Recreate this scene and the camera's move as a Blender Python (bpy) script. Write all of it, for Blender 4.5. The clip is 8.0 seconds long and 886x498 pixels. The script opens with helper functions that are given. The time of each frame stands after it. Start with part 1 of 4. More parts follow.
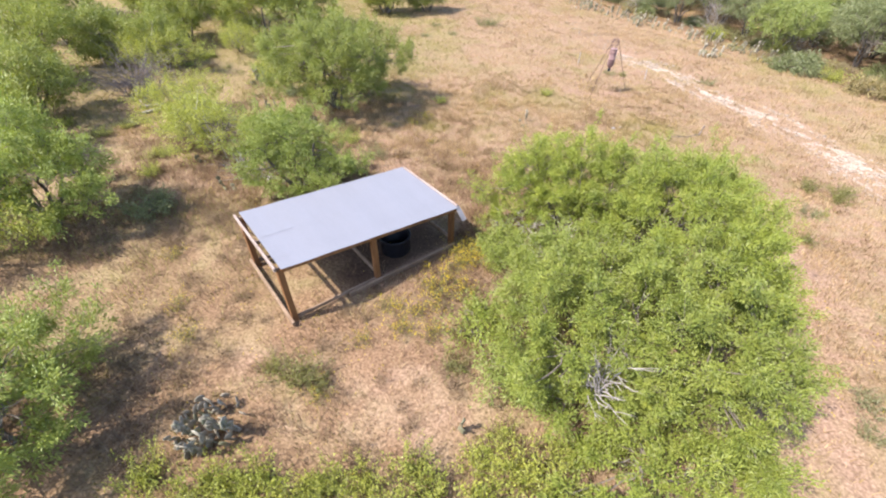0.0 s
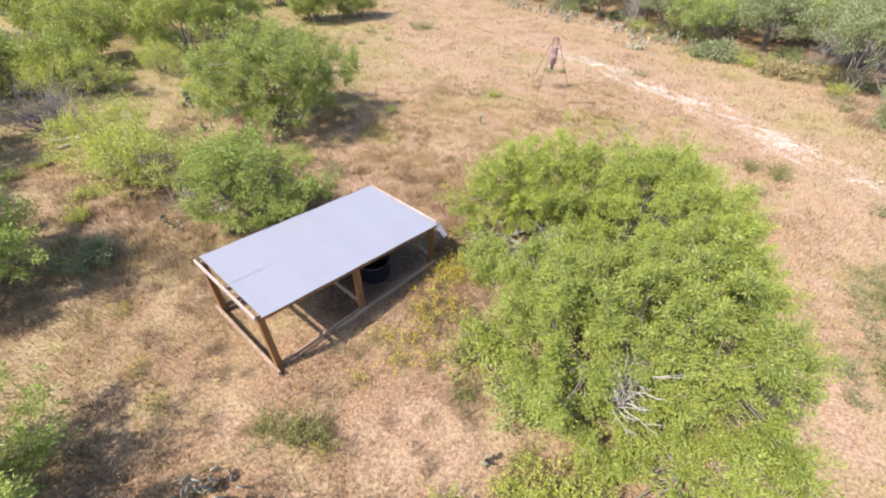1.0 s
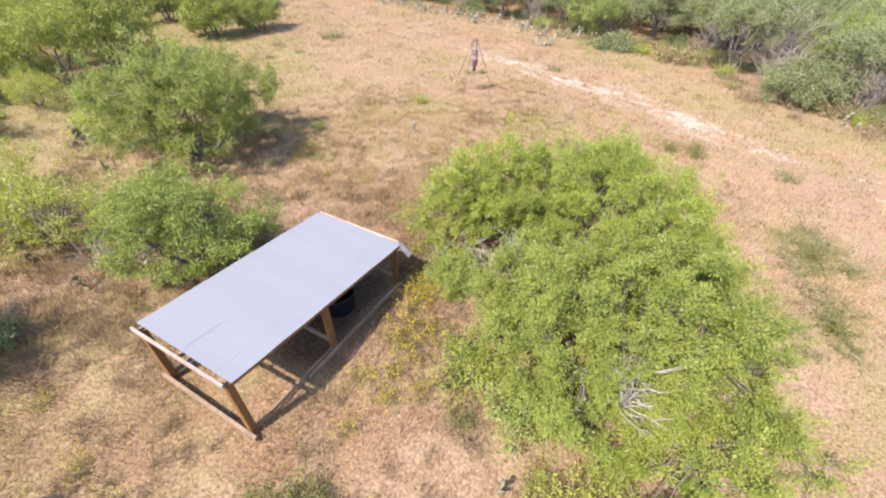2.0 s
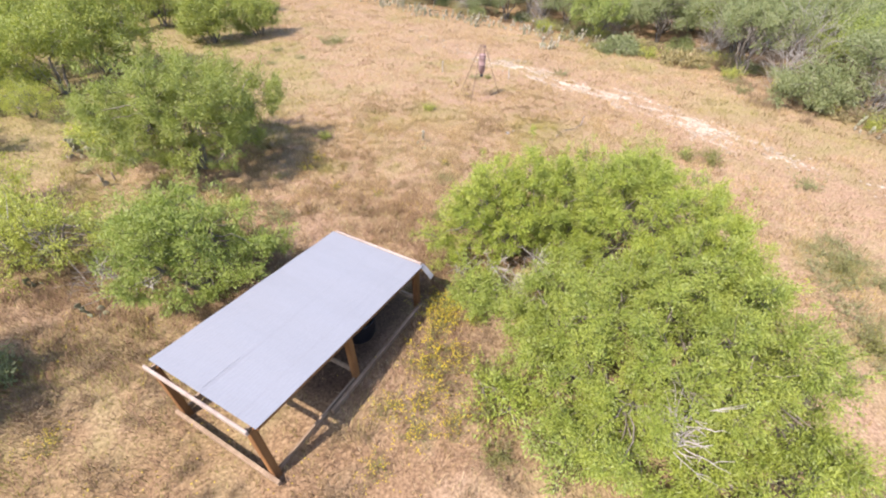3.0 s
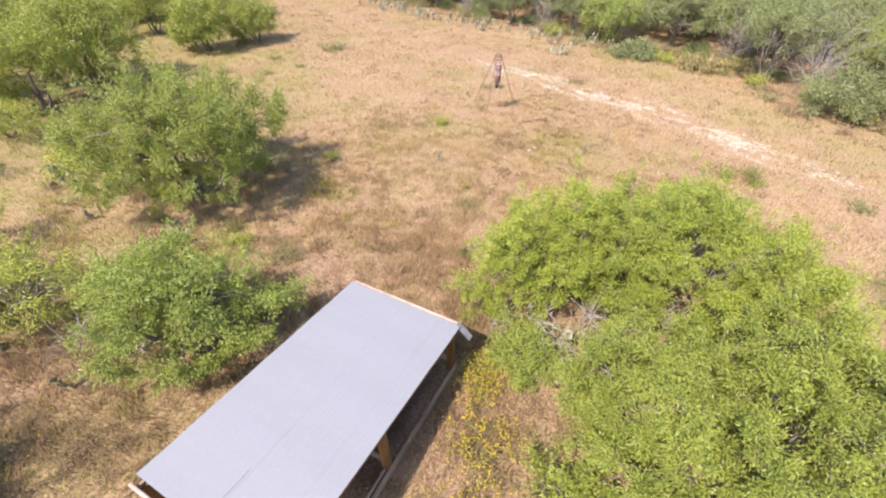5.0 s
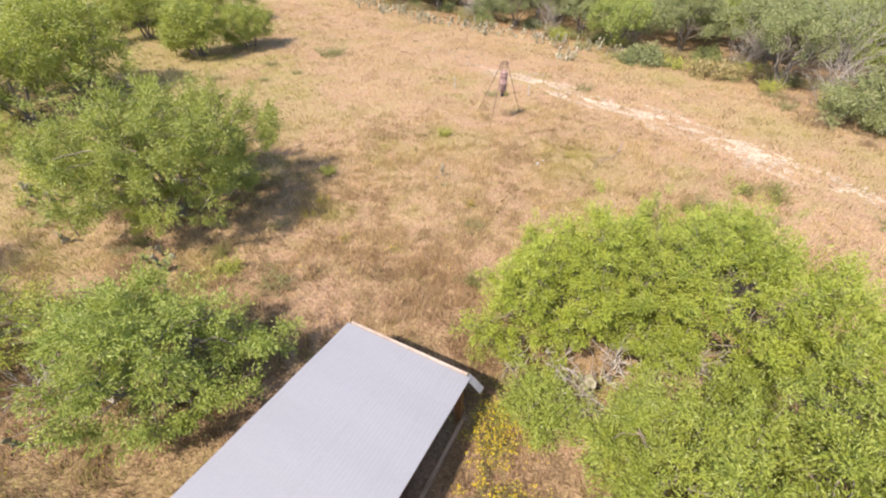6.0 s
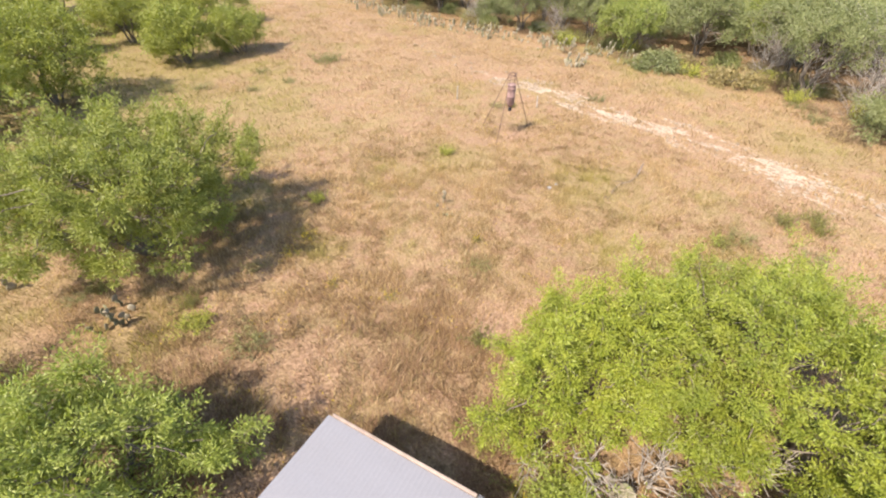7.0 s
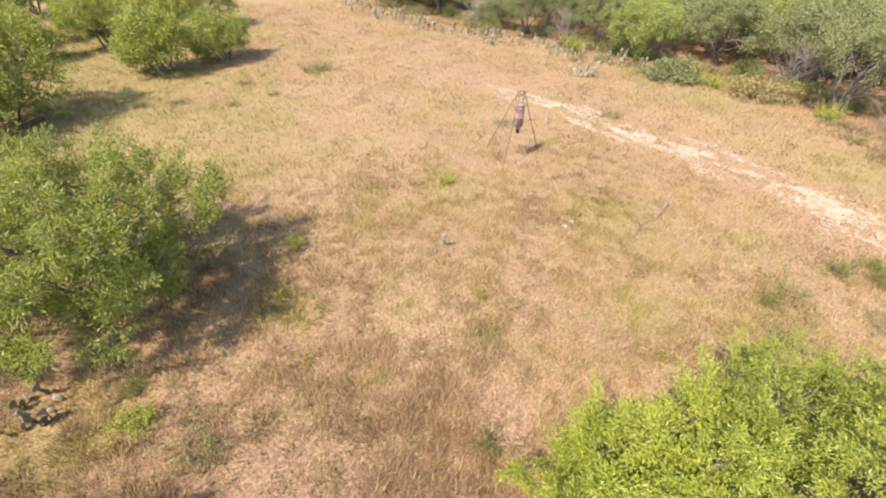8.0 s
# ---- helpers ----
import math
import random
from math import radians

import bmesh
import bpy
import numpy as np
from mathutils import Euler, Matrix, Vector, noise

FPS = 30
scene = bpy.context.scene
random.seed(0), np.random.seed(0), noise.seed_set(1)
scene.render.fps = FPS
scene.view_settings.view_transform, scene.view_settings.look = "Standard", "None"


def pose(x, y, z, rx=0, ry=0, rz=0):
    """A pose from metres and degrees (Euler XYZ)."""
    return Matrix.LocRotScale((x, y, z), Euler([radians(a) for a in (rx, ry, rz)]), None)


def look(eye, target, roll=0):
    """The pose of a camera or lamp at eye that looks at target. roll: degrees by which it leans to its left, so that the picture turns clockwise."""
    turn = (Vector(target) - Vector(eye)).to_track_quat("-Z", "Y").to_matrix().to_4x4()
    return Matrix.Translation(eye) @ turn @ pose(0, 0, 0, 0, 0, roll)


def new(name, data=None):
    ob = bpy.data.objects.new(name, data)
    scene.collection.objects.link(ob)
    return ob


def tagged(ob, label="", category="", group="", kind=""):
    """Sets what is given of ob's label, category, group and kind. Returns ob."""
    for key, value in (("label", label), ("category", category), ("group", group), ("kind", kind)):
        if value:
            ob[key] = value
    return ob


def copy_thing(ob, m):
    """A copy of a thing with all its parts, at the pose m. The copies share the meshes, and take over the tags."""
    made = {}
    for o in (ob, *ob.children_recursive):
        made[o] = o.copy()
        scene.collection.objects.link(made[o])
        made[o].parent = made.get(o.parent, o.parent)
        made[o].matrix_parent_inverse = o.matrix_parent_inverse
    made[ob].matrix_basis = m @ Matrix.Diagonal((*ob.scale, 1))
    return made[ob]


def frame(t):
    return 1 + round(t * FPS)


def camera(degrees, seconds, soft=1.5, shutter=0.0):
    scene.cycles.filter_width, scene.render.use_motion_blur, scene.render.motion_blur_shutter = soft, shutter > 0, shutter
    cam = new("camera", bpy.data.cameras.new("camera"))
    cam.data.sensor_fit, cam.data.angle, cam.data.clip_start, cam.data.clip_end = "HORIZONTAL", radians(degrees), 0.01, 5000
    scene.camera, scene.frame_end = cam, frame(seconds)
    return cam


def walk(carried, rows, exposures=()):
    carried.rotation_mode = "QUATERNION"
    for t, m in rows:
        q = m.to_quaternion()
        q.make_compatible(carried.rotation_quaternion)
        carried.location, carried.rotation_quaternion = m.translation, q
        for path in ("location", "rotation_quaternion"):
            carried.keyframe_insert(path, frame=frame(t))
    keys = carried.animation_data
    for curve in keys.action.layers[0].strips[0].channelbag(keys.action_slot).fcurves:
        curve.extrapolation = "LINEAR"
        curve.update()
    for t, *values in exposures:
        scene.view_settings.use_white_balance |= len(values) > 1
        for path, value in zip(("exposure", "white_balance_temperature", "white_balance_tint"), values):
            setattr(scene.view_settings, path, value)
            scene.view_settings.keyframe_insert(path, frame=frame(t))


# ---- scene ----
cam = camera(91.7, 8.0, 2.05)
PATH = [
    (0, (0.032, -0.01, 8.212), (0.023, 1.503, 6.904), 0.2),
    (0.5, (-0.487, 0.352, 8.215), (-0.425, 1.867, 6.91), 0.2),
    (1, (-0.902, 0.765, 8.216), (-0.665, 2.264, 6.913), -0.1),
    (1.5, (-1.29, 1.197, 8.203), (-0.832, 2.648, 6.904), -0.3),
    (1.7, (-1.438, 1.351, 8.193), (-0.921, 2.784, 6.898), -0.3),
    (2.8, (-1.931, 2.33, 8.247), (-1.366, 3.748, 6.955), -0.4),
    (3, (-2.0, 2.519, 8.248), (-1.434, 3.938, 6.957), -0.5),
    (3.5, (-2.141, 3.005, 8.271), (-1.575, 4.423, 6.979), -0.5),
    (4, (-2.23, 3.517, 8.259), (-1.659, 4.933, 6.967), -0.6),
    (4.5, (-2.24, 4.059, 8.24), (-1.663, 5.472, 6.947), -0.7),
    (4.7, (-2.203, 4.305, 8.228), (-1.622, 5.714, 6.933), -0.7),
    (5.8, (-1.844, 5.624, 8.09), (-1.259, 7.038, 6.803), -0.7),
    (6, (-1.753, 5.892, 8.07), (-1.168, 7.306, 6.782), -0.7),
    (6.5, (-1.406, 6.794, 8.0), (-0.822, 8.209, 6.713), -0.7),
    (7, (-0.956, 7.859, 7.97), (-0.377, 9.27, 6.676), -0.7),
    (7.5, (-0.477, 9.032, 7.918), (0.102, 10.438, 6.619), -0.7),
    (8, (0.024, 10.233, 7.863), (0.604, 11.637, 6.562), -0.6),
]
walk(cam, [(t, look(eye, target, roll)) for t, eye, target, roll in PATH],
     exposures=[(0.0, 1.78, 6300, 14), (3.0, 1.78, 6480, 14), (4.5, 1.77, 6620, 14), (6.2, 1.67, 7120, 12), (8.0, 1.66, 7380, 12)])


# ---- world and sun ----
SUN_TO = Vector((-0.679, -0.307, 1.0)).normalized()      # from the ground towards the sun
world = bpy.data.worlds.new("sky")
scene.world = world
world.use_nodes = True
wn = world.node_tree
sky = wn.nodes.new("ShaderNodeTexSky")
sky.sky_type = "NISHITA"
sky.sun_disc = False
sky.sun_elevation = math.asin(SUN_TO.z)
sky.sun_rotation = math.atan2(SUN_TO.x, SUN_TO.y)
sky.air_density, sky.dust_density, sky.ozone_density = 1.0, 1.5, 1.0
wn.links.new(sky.outputs["Color"], wn.nodes["Background"].inputs["Color"])
wn.nodes["Background"].inputs["Strength"].default_value = 0.138
sun = new("sun", bpy.data.lights.new("sun", "SUN"))
sun.data.energy, sun.data.angle, sun.data.color = 3.6, radians(0.53), (1.0, 0.93, 0.82)
sun.matrix_world = look((0, 0, 60), Vector((0, 0, 60)) - SUN_TO)


# ---- shapes of the land ----
def vnoise(x, y, size, seed=0):
    """Smooth value noise, 0 to 1, on arrays."""
    x, y = np.asarray(x, float) / size, np.asarray(y, float) / size
    xi, yi = np.floor(x), np.floor(y)
    fx, fy = x - xi, y - yi
    fx, fy = fx * fx * (3 - 2 * fx), fy * fy * (3 - 2 * fy)

    def lattice(i, j):
        v = np.sin(i * 127.1 + j * 311.7 + seed * 74.7) * 43758.5453
        return v - np.floor(v)

    top = lattice(xi, yi) * (1 - fx) + lattice(xi + 1, yi) * fx
    low = lattice(xi, yi + 1) * (1 - fx) + lattice(xi + 1, yi + 1) * fx
    return top * (1 - fy) + low * fy


def ground_z(x, y):
    x, y = np.asarray(x, float), np.asarray(y, float)
    z = -0.106 - 0.0431 * 90 * np.tanh(x / 90) - 0.0104 * 90 * np.tanh(y / 90)
    z = z + 0.10 * (vnoise(x, y, 2.6, 1) - 0.5) + 0.05 * (vnoise(x, y, 0.8, 2) - 0.5)
    return z - 0.05 * track_mask(x, y)


TRACK = [(1, 66), (4.6, 54.4), (7.0, 48.5), (9.2, 41.0), (12.2, 32.2), (14.0, 27.5), (15.3, 23.7), (16.7, 19.6), (17.3, 17.2), (17.7, 14.3), (18.3, 11.8), (19.8, 7.5), (22, 2)]


def line_distance(x, y, pts):
    x, y = np.asarray(x, float), np.asarray(y, float)
    best = np.full(np.broadcast(x, y).shape, 1e9)
    for (ax, ay), (bx, by) in zip(pts[:-1], pts[1:]):
        dx, dy = bx - ax, by - ay
        s = np.clip(((x - ax) * dx + (y - ay) * dy) / (dx * dx + dy * dy), 0, 1)
        best = np.minimum(best, np.hypot(x - ax - s * dx, y - ay - s * dy))
    return best


def track_mask(x, y):
    """How far the pale stony subsoil is laid bare along the track: broken, braided strips."""
    x, y = np.asarray(x, float), np.asarray(y, float)
    d = line_distance(x + 0.9 * (vnoise(x, y, 3.1, 5) - 0.5), y, TRACK)
    run, cross = 0.36 * x - 0.93 * y, 0.93 * x + 0.36 * y
    strip = np.clip(1.25 - d / 1.05, 0, 1) + 0.55 * np.clip(1.0 - np.abs(d - 1.2) / 0.5, 0, 1) * (vnoise(x, y, 2.4, 8) > 0.5)
    ragged = 0.45 * vnoise(run / 3.0, cross, 0.30, 6) + 0.30 * vnoise(run / 2.0, cross, 0.16, 16) + 0.35 * vnoise(x, y, 2.1, 26)
    broken = np.clip((ragged - 0.39) * 4.2, 0, 1)
    along = np.clip((34 - y) / 5, 0.18, 1) * np.clip((y - 7) / 14, 0.1, 1)
    return np.clip(strip * broken * along, 0, 1)


def gz(x, y):
    return float(ground_z(x, y))


# ---- mesh helpers ----
def soup(name, verts, faces, smooth=False):
    """A mesh from vertex and face arrays, all faces with the same number of corners."""
    verts, faces = np.asarray(verts, np.float32), np.asarray(faces, np.int32)
    me = bpy.data.meshes.new(name)
    n, k = faces.shape
    me.vertices.add(len(verts))
    me.vertices.foreach_set("co", verts.ravel())
    me.loops.add(n * k)
    me.loops.foreach_set("vertex_index", faces.ravel())
    me.polygons.add(n)
    me.polygons.foreach_set("loop_start", np.arange(0, n * k, k, dtype=np.int32))
    me.polygons.foreach_set("use_smooth", np.full(n, smooth))
    me.update(calc_edges=True)
    return me


def part(name, mesh, mat, parent=None, label="", m=None):
    """Links a mesh or bmesh as one object under a thing or part."""
    if isinstance(mesh, bmesh.types.BMesh):
        bm, mesh = mesh, bpy.data.meshes.new(name)
        bm.to_mesh(mesh)
        bm.free()
    if mat and not mesh.materials:
        mesh.materials.append(mat)
    ob = new(name, mesh)
    if parent:
        ob.parent = parent
    if m is not None:
        ob.matrix_basis = m
    return tagged(ob, label)


def thing(name, label, category, m=None, group="", kind=""):
    ob = new(name)
    if m is not None:
        ob.matrix_basis = m
    return tagged(ob, label, category, group, kind)


class Tubes:
    """Tapered round limbs, gathered into one mesh."""

    def __init__(self, sides=5):
        self.v, self.f, self.n, self.sides = [], [], 0, sides

    def add(self, pts, radii):
        pts = np.asarray(pts, float)
        k, s = len(pts), self.sides
        tan = np.gradient(pts, axis=0)
        tan /= np.linalg.norm(tan, axis=1)[:, None] + 1e-9
        ref = np.where(np.abs(tan[:, 2:3]) < 0.9, [[0, 0, 1.0]], [[1.0, 0, 0]])
        a = np.cross(tan, ref)
        a /= np.linalg.norm(a, axis=1)[:, None] + 1e-9
        b = np.cross(tan, a)
        ang = np.arange(s) / s * 2 * math.pi
        r = np.asarray(radii, float)[:, None, None]
        ring = pts[:, None, :] + r * (a[:, None, :] * np.cos(ang)[None, :, None] + b[:, None, :] * np.sin(ang)[None, :, None])
        self.v.append(ring.reshape(-1, 3))
        i, j = np.meshgrid(np.arange(k - 1), np.arange(s), indexing="ij")
        q = np.stack([i * s + j, i * s + (j + 1) % s, (i + 1) * s + (j + 1) % s, (i + 1) * s + j], -1).reshape(-1, 4)
        self.f.append(q + self.n)
        self.n += k * s

    def mesh(self, name):
        return soup(name, np.concatenate(self.v), np.concatenate(self.f), True)


def curve_points(rng, a, b, n, sag=0.0, wobble=0.08):
    """A wavering way from a to b."""
    a, b = np.asarray(a, float), np.asarray(b, float)
    s = np.linspace(0, 1, n)[:, None]
    size = np.linalg.norm(b - a)
    off = np.cumsum(rng.normal(0, 1, (n, 3)), axis=0) * wobble * size / n
    off -= off[0] + (off[-1] - off[0]) * s
    p = a + (b - a) * s + off
    p[:, 2] += sag * size * np.sin(s[:, 0] * math.pi)
    return p


def leaf_mesh(name, rng, base, axis, length, width, facing=None):
    """Folded pointed leaflets, two triangles each, at the given feet and directions; facing: the way their upper sides look."""
    n = len(base)
    axis = axis / (np.linalg.norm(axis, axis=1)[:, None] + 1e-9)
    side = np.cross(axis, rng.normal(0, 0.55, (n, 3)) + np.array([-0.2, -0.1, 1.0]) if facing is None else facing + rng.normal(0, 0.33, (n, 3)))
    side /= np.linalg.norm(side, axis=1)[:, None] + 1e-9
    nor = np.cross(axis, side)
    L, W = length[:, None], width[:, None]
    v = np.empty((n, 4, 3))
    v[:, 0] = base
    v[:, 1] = base + axis * L * 0.5 + side * W + nor * W * 0.45
    v[:, 2] = base + axis * L - nor * L * 0.12
    v[:, 3] = base + axis * L * 0.5 - side * W + nor * W * 0.45
    f = np.arange(n)[:, None] * 4
    f = np.concatenate([f + [0, 1, 2], f + [0, 2, 3]], axis=0)
    return soup(name, v.reshape(-1, 3), f)


# ---- materials ----
def material(name, rough=0.8, metal=0.0):
    mat = bpy.data.materials.new(name)
    mat.use_nodes = True
    nt = mat.node_tree
    bsdf = nt.nodes["Principled BSDF"]
    bsdf.inputs["Roughness"].default_value = rough
    bsdf.inputs["Metallic"].default_value = metal
    bsdf.inputs["Specular IOR Level"].default_value = 0.3
    return mat, nt, bsdf


def node(nt, kind, **vals):
    n = nt.nodes.new(kind)
    for k, v in vals.items():
        n.inputs[k].default_value = v
    return n


def ramp(nt, fac, stops):
    r = nt.nodes.new("ShaderNodeValToRGB")
    e = r.color_ramp.elements
    while len(e) < len(stops):
        e.new(0.5)
    for el, (p, c) in zip(e, stops):
        el.position, el.color = p, (*c, 1)
    nt.links.new(fac, r.inputs["Fac"])
    return r.outputs["Color"]


def mix(nt, fac, a, b, blend="MIX"):
    m = nt.nodes.new("ShaderNodeMix")
    m.data_type, m.blend_type = "RGBA", blend
    for sock, val in ((m.inputs[0], fac), (m.inputs[6], a), (m.inputs[7], b)):
        if isinstance(val, bpy.types.NodeSocket):
            nt.links.new(val, sock)
        else:
            sock.default_value = val if isinstance(val, float) else (*val, 1)
    return m.outputs[2]


def grain(nt, scale, detail=4.0, rough=0.6, coord="Object", stretch=None):
    tc = nt.nodes.new("ShaderNodeTexCoord")
    out = tc.outputs[coord]
    if stretch:
        mp = node(nt, "ShaderNodeMapping", Scale=stretch)
        nt.links.new(out, mp.inputs["Vector"])
        out = mp.outputs["Vector"]
    n = node(nt, "ShaderNodeTexNoise", Scale=scale, Detail=detail, Roughness=rough)
    nt.links.new(out, n.inputs["Vector"])
    return n.outputs["Fac"]


def world_grain(nt, scale, detail=3.0):
    geo = nt.nodes.new("ShaderNodeNewGeometry")
    n = node(nt, "ShaderNodeTexNoise", Scale=scale, Detail=detail, Roughness=0.6)
    nt.links.new(geo.outputs["Position"], n.inputs["Vector"])
    return n.outputs["Fac"]


def bump(nt, bsdf, height, strength, distance):
    b = node(nt, "ShaderNodeBump", Strength=strength, Distance=distance)
    nt.links.new(height, b.inputs["Height"])
    nt.links.new(b.outputs["Normal"], bsdf.inputs["Normal"])


def island(nt):
    return nt.nodes.new("ShaderNodeNewGeometry").outputs["Random Per Island"]


def plain(name, stops, scale, rough=0.8, metal=0.0, bumped=0.3, dist=0.01, stretch=None, spread=0.0):
    """A grained surface: colours along a noise at two scales."""
    mat, nt, bsdf = material(name, rough, metal)
    g = grain(nt, scale, stretch=stretch)
    col = ramp(nt, g, stops)
    big = grain(nt, scale * 0.17, 3.0)
    col = mix(nt, 0.35, col, ramp(nt, big, [(0.3, (0.35, 0.33, 0.3)), (0.7, (1, 1, 1))]), "MULTIPLY")
    if spread:
        rnd = nt.nodes.new("ShaderNodeObjectInfo").outputs["Random"]
        col = mix(nt, spread, col, ramp(nt, rnd, [(0, (0.55, 0.5, 0.45)), (1, (1, 1, 1))]), "MULTIPLY")
    nt.links.new(col, bsdf.inputs["Base Color"])
    if bumped:
        bump(nt, bsdf, g, bumped, dist)
    return mat


def leafy(name, dark, mid, light, clear=0.35, patch=0.4):
    """Thin leaves that let light through, varied leaf by leaf and clump by clump."""
    mat, nt, bsdf = material(name, 0.5)
    col = ramp(nt, island(nt), [(0.0, dark), (0.5, mid), (1.0, light)])
    big = world_grain(nt, 0.9)
    col = mix(nt, patch, col, ramp(nt, big, [(0.35, (0.66, 0.72, 0.6)), (0.65, (1.0, 1.0, 1.0))]), "MULTIPLY")
    small = world_grain(nt, 4.0, 2.0)
    col = mix(nt, patch, col, ramp(nt, small, [(0.36, (0.62, 0.72, 0.66)), (0.62, (1.0, 1.0, 1.0))]), "MULTIPLY")
    rnd = nt.nodes.new("ShaderNodeObjectInfo").outputs["Random"]
    col = mix(nt, 0.7, col, ramp(nt, rnd, [(0, (0.85, 0.87, 0.92)), (0.5, (0.92, 0.93, 0.88)), (1, (1, 1, 0.78))]), "MULTIPLY")
    nt.links.new(col, bsdf.inputs["Base Color"])
    bsdf.inputs["Specular IOR Level"].default_value = 0.5
    tr = nt.nodes.new("ShaderNodeBsdfTranslucent")
    warm = mix(nt, 1.0, col, (1.0, 1.0, 0.45), "MULTIPLY")
    nt.links.new(warm, tr.inputs["Color"])
    sh = node(nt, "ShaderNodeMixShader", Fac=clear)
    nt.links.new(bsdf.outputs["BSDF"], sh.inputs[1])
    nt.links.new(tr.outputs["BSDF"], sh.inputs[2])
    nt.links.new(sh.outputs["Shader"], nt.nodes["Material Output"].inputs["Surface"])
    return mat


LEAF_BRIGHT = leafy("leaf_bright", (0.22, 0.239, 0.034), (0.296, 0.325, 0.047), (0.363, 0.392, 0.074), 0.34, 0.7)
LEAF_DEEP = leafy("leaf_deep", (0.192, 0.212, 0.035), (0.262, 0.288, 0.049), (0.326, 0.352, 0.073), 0.34, 0.7)
LEAF_GREEN = leafy("leaf_green", (0.22, 0.258, 0.054), (0.29, 0.33, 0.076), (0.36, 0.395, 0.118), 0.42, 0.55)
LEAF_OLIVE = leafy("leaf_olive", (0.22, 0.24, 0.045), (0.295, 0.315, 0.064), (0.37, 0.385, 0.105), 0.42, 0.55)
LEAF_FAR = leafy("leaf_far", (0.185, 0.199, 0.09), (0.25, 0.265, 0.125), (0.315, 0.326, 0.175), 0.42, 0.6)
LEAF_MIXED = leafy("leaf_mixed", (0.235, 0.268, 0.07), (0.305, 0.342, 0.092), (0.38, 0.41, 0.14), 0.45, 0.6)
LEAF_YELLOW = leafy("leaf_yellow", (0.3, 0.31, 0.052), (0.41, 0.42, 0.08), (0.5, 0.5, 0.13), 0.45)
LEAF_WEED = leafy("leaf_weed", (0.165, 0.155, 0.052), (0.25, 0.235, 0.08), (0.33, 0.305, 0.13), 0.5)
LEAF_TAN = leafy("leaf_tan", (0.2, 0.15, 0.075), (0.31, 0.24, 0.13), (0.42, 0.345, 0.2), 0.4)
LEAF_GREY = leafy("leaf_grey", (0.19, 0.18, 0.08), (0.255, 0.24, 0.115), (0.32, 0.3, 0.165), 0.4)
PETAL = leafy("petal", (0.42, 0.3, 0.008), (0.5, 0.37, 0.016), (0.56, 0.44, 0.04), patch=0.0)
BARK = plain("bark", [(0.3, (0.085, 0.07, 0.058)), (0.7, (0.21, 0.18, 0.15))], 14, 0.9, bumped=0.6, stretch=(1, 1, 0.25))
DEADWOOD = plain("deadwood", [(0.3, (0.22, 0.19, 0.168)), (0.7, (0.40, 0.365, 0.34))], 10, 0.9, bumped=0.4)
SHRUBWOOD = plain("shrub_wood", [(0.3, (0.10, 0.085, 0.085)), (0.7, (0.22, 0.19, 0.19))], 10, 0.9, bumped=0.3)
POST = plain("post_wood", [(0.3, (0.132, 0.0561, 0.0198)), (0.7, (0.264, 0.125, 0.0462))], 9, 0.75, stretch=(1, 1, 0.12), spread=0.35)
BOARD = plain("board_wood", [(0.3, (0.172, 0.112, 0.0726)), (0.7, (0.31, 0.224, 0.158))], 9, 0.85, stretch=(0.15, 1, 1), spread=0.3)
DARKBOARD = plain("dark_board", [(0.35, (0.03, 0.025, 0.022)), (0.65, (0.13, 0.11, 0.095))], 5, 0.9, bumped=0.3)
SEAM = plain("lap_seam", [(0.3, (0.19, 0.19, 0.21)), (0.7, (0.205, 0.205, 0.228))], 9, 0.7, bumped=0)
TRIM = plain("pale_trim", [(0.3, (0.218, 0.165, 0.139)), (0.7, (0.317, 0.254, 0.221))], 6, 0.7, bumped=0.15)
BLACK = plain("black_plastic", [(0.3, (0.010, 0.010, 0.014)), (0.7, (0.022, 0.022, 0.03))], 8, 0.45, bumped=0.05)
RUST = plain("rusty_drum", [(0.3, (0.17, 0.095, 0.088)), (0.7, (0.36, 0.245, 0.235))], 5, 0.7, bumped=0.2)
STEEL = plain("rusty_pipe", [(0.3, (0.085, 0.05, 0.045)), (0.7, (0.16, 0.10, 0.09))], 12, 0.7, bumped=0.1)
PAD = plain("cactus_pad", [(0.3, (0.17, 0.172, 0.105)), (0.7, (0.29, 0.285, 0.19))], 9, 0.6, bumped=0.3, spread=0.5)
PAD_DRY = plain("dry_pad", [(0.3, (0.25, 0.228, 0.175)), (0.7, (0.42, 0.385, 0.31))], 9, 0.8, bumped=0.3, spread=0.5)
STONE = plain("limestone", [(0.3, (0.20, 0.155, 0.115)), (0.7, (0.32, 0.26, 0.205))], 7, 0.9, bumped=0.4)
PLASTIC = plain("pale_plastic", [(0.3, (0.27, 0.27, 0.3)), (0.7, (0.36, 0.36, 0.385))], 9, 0.5, bumped=0.2)


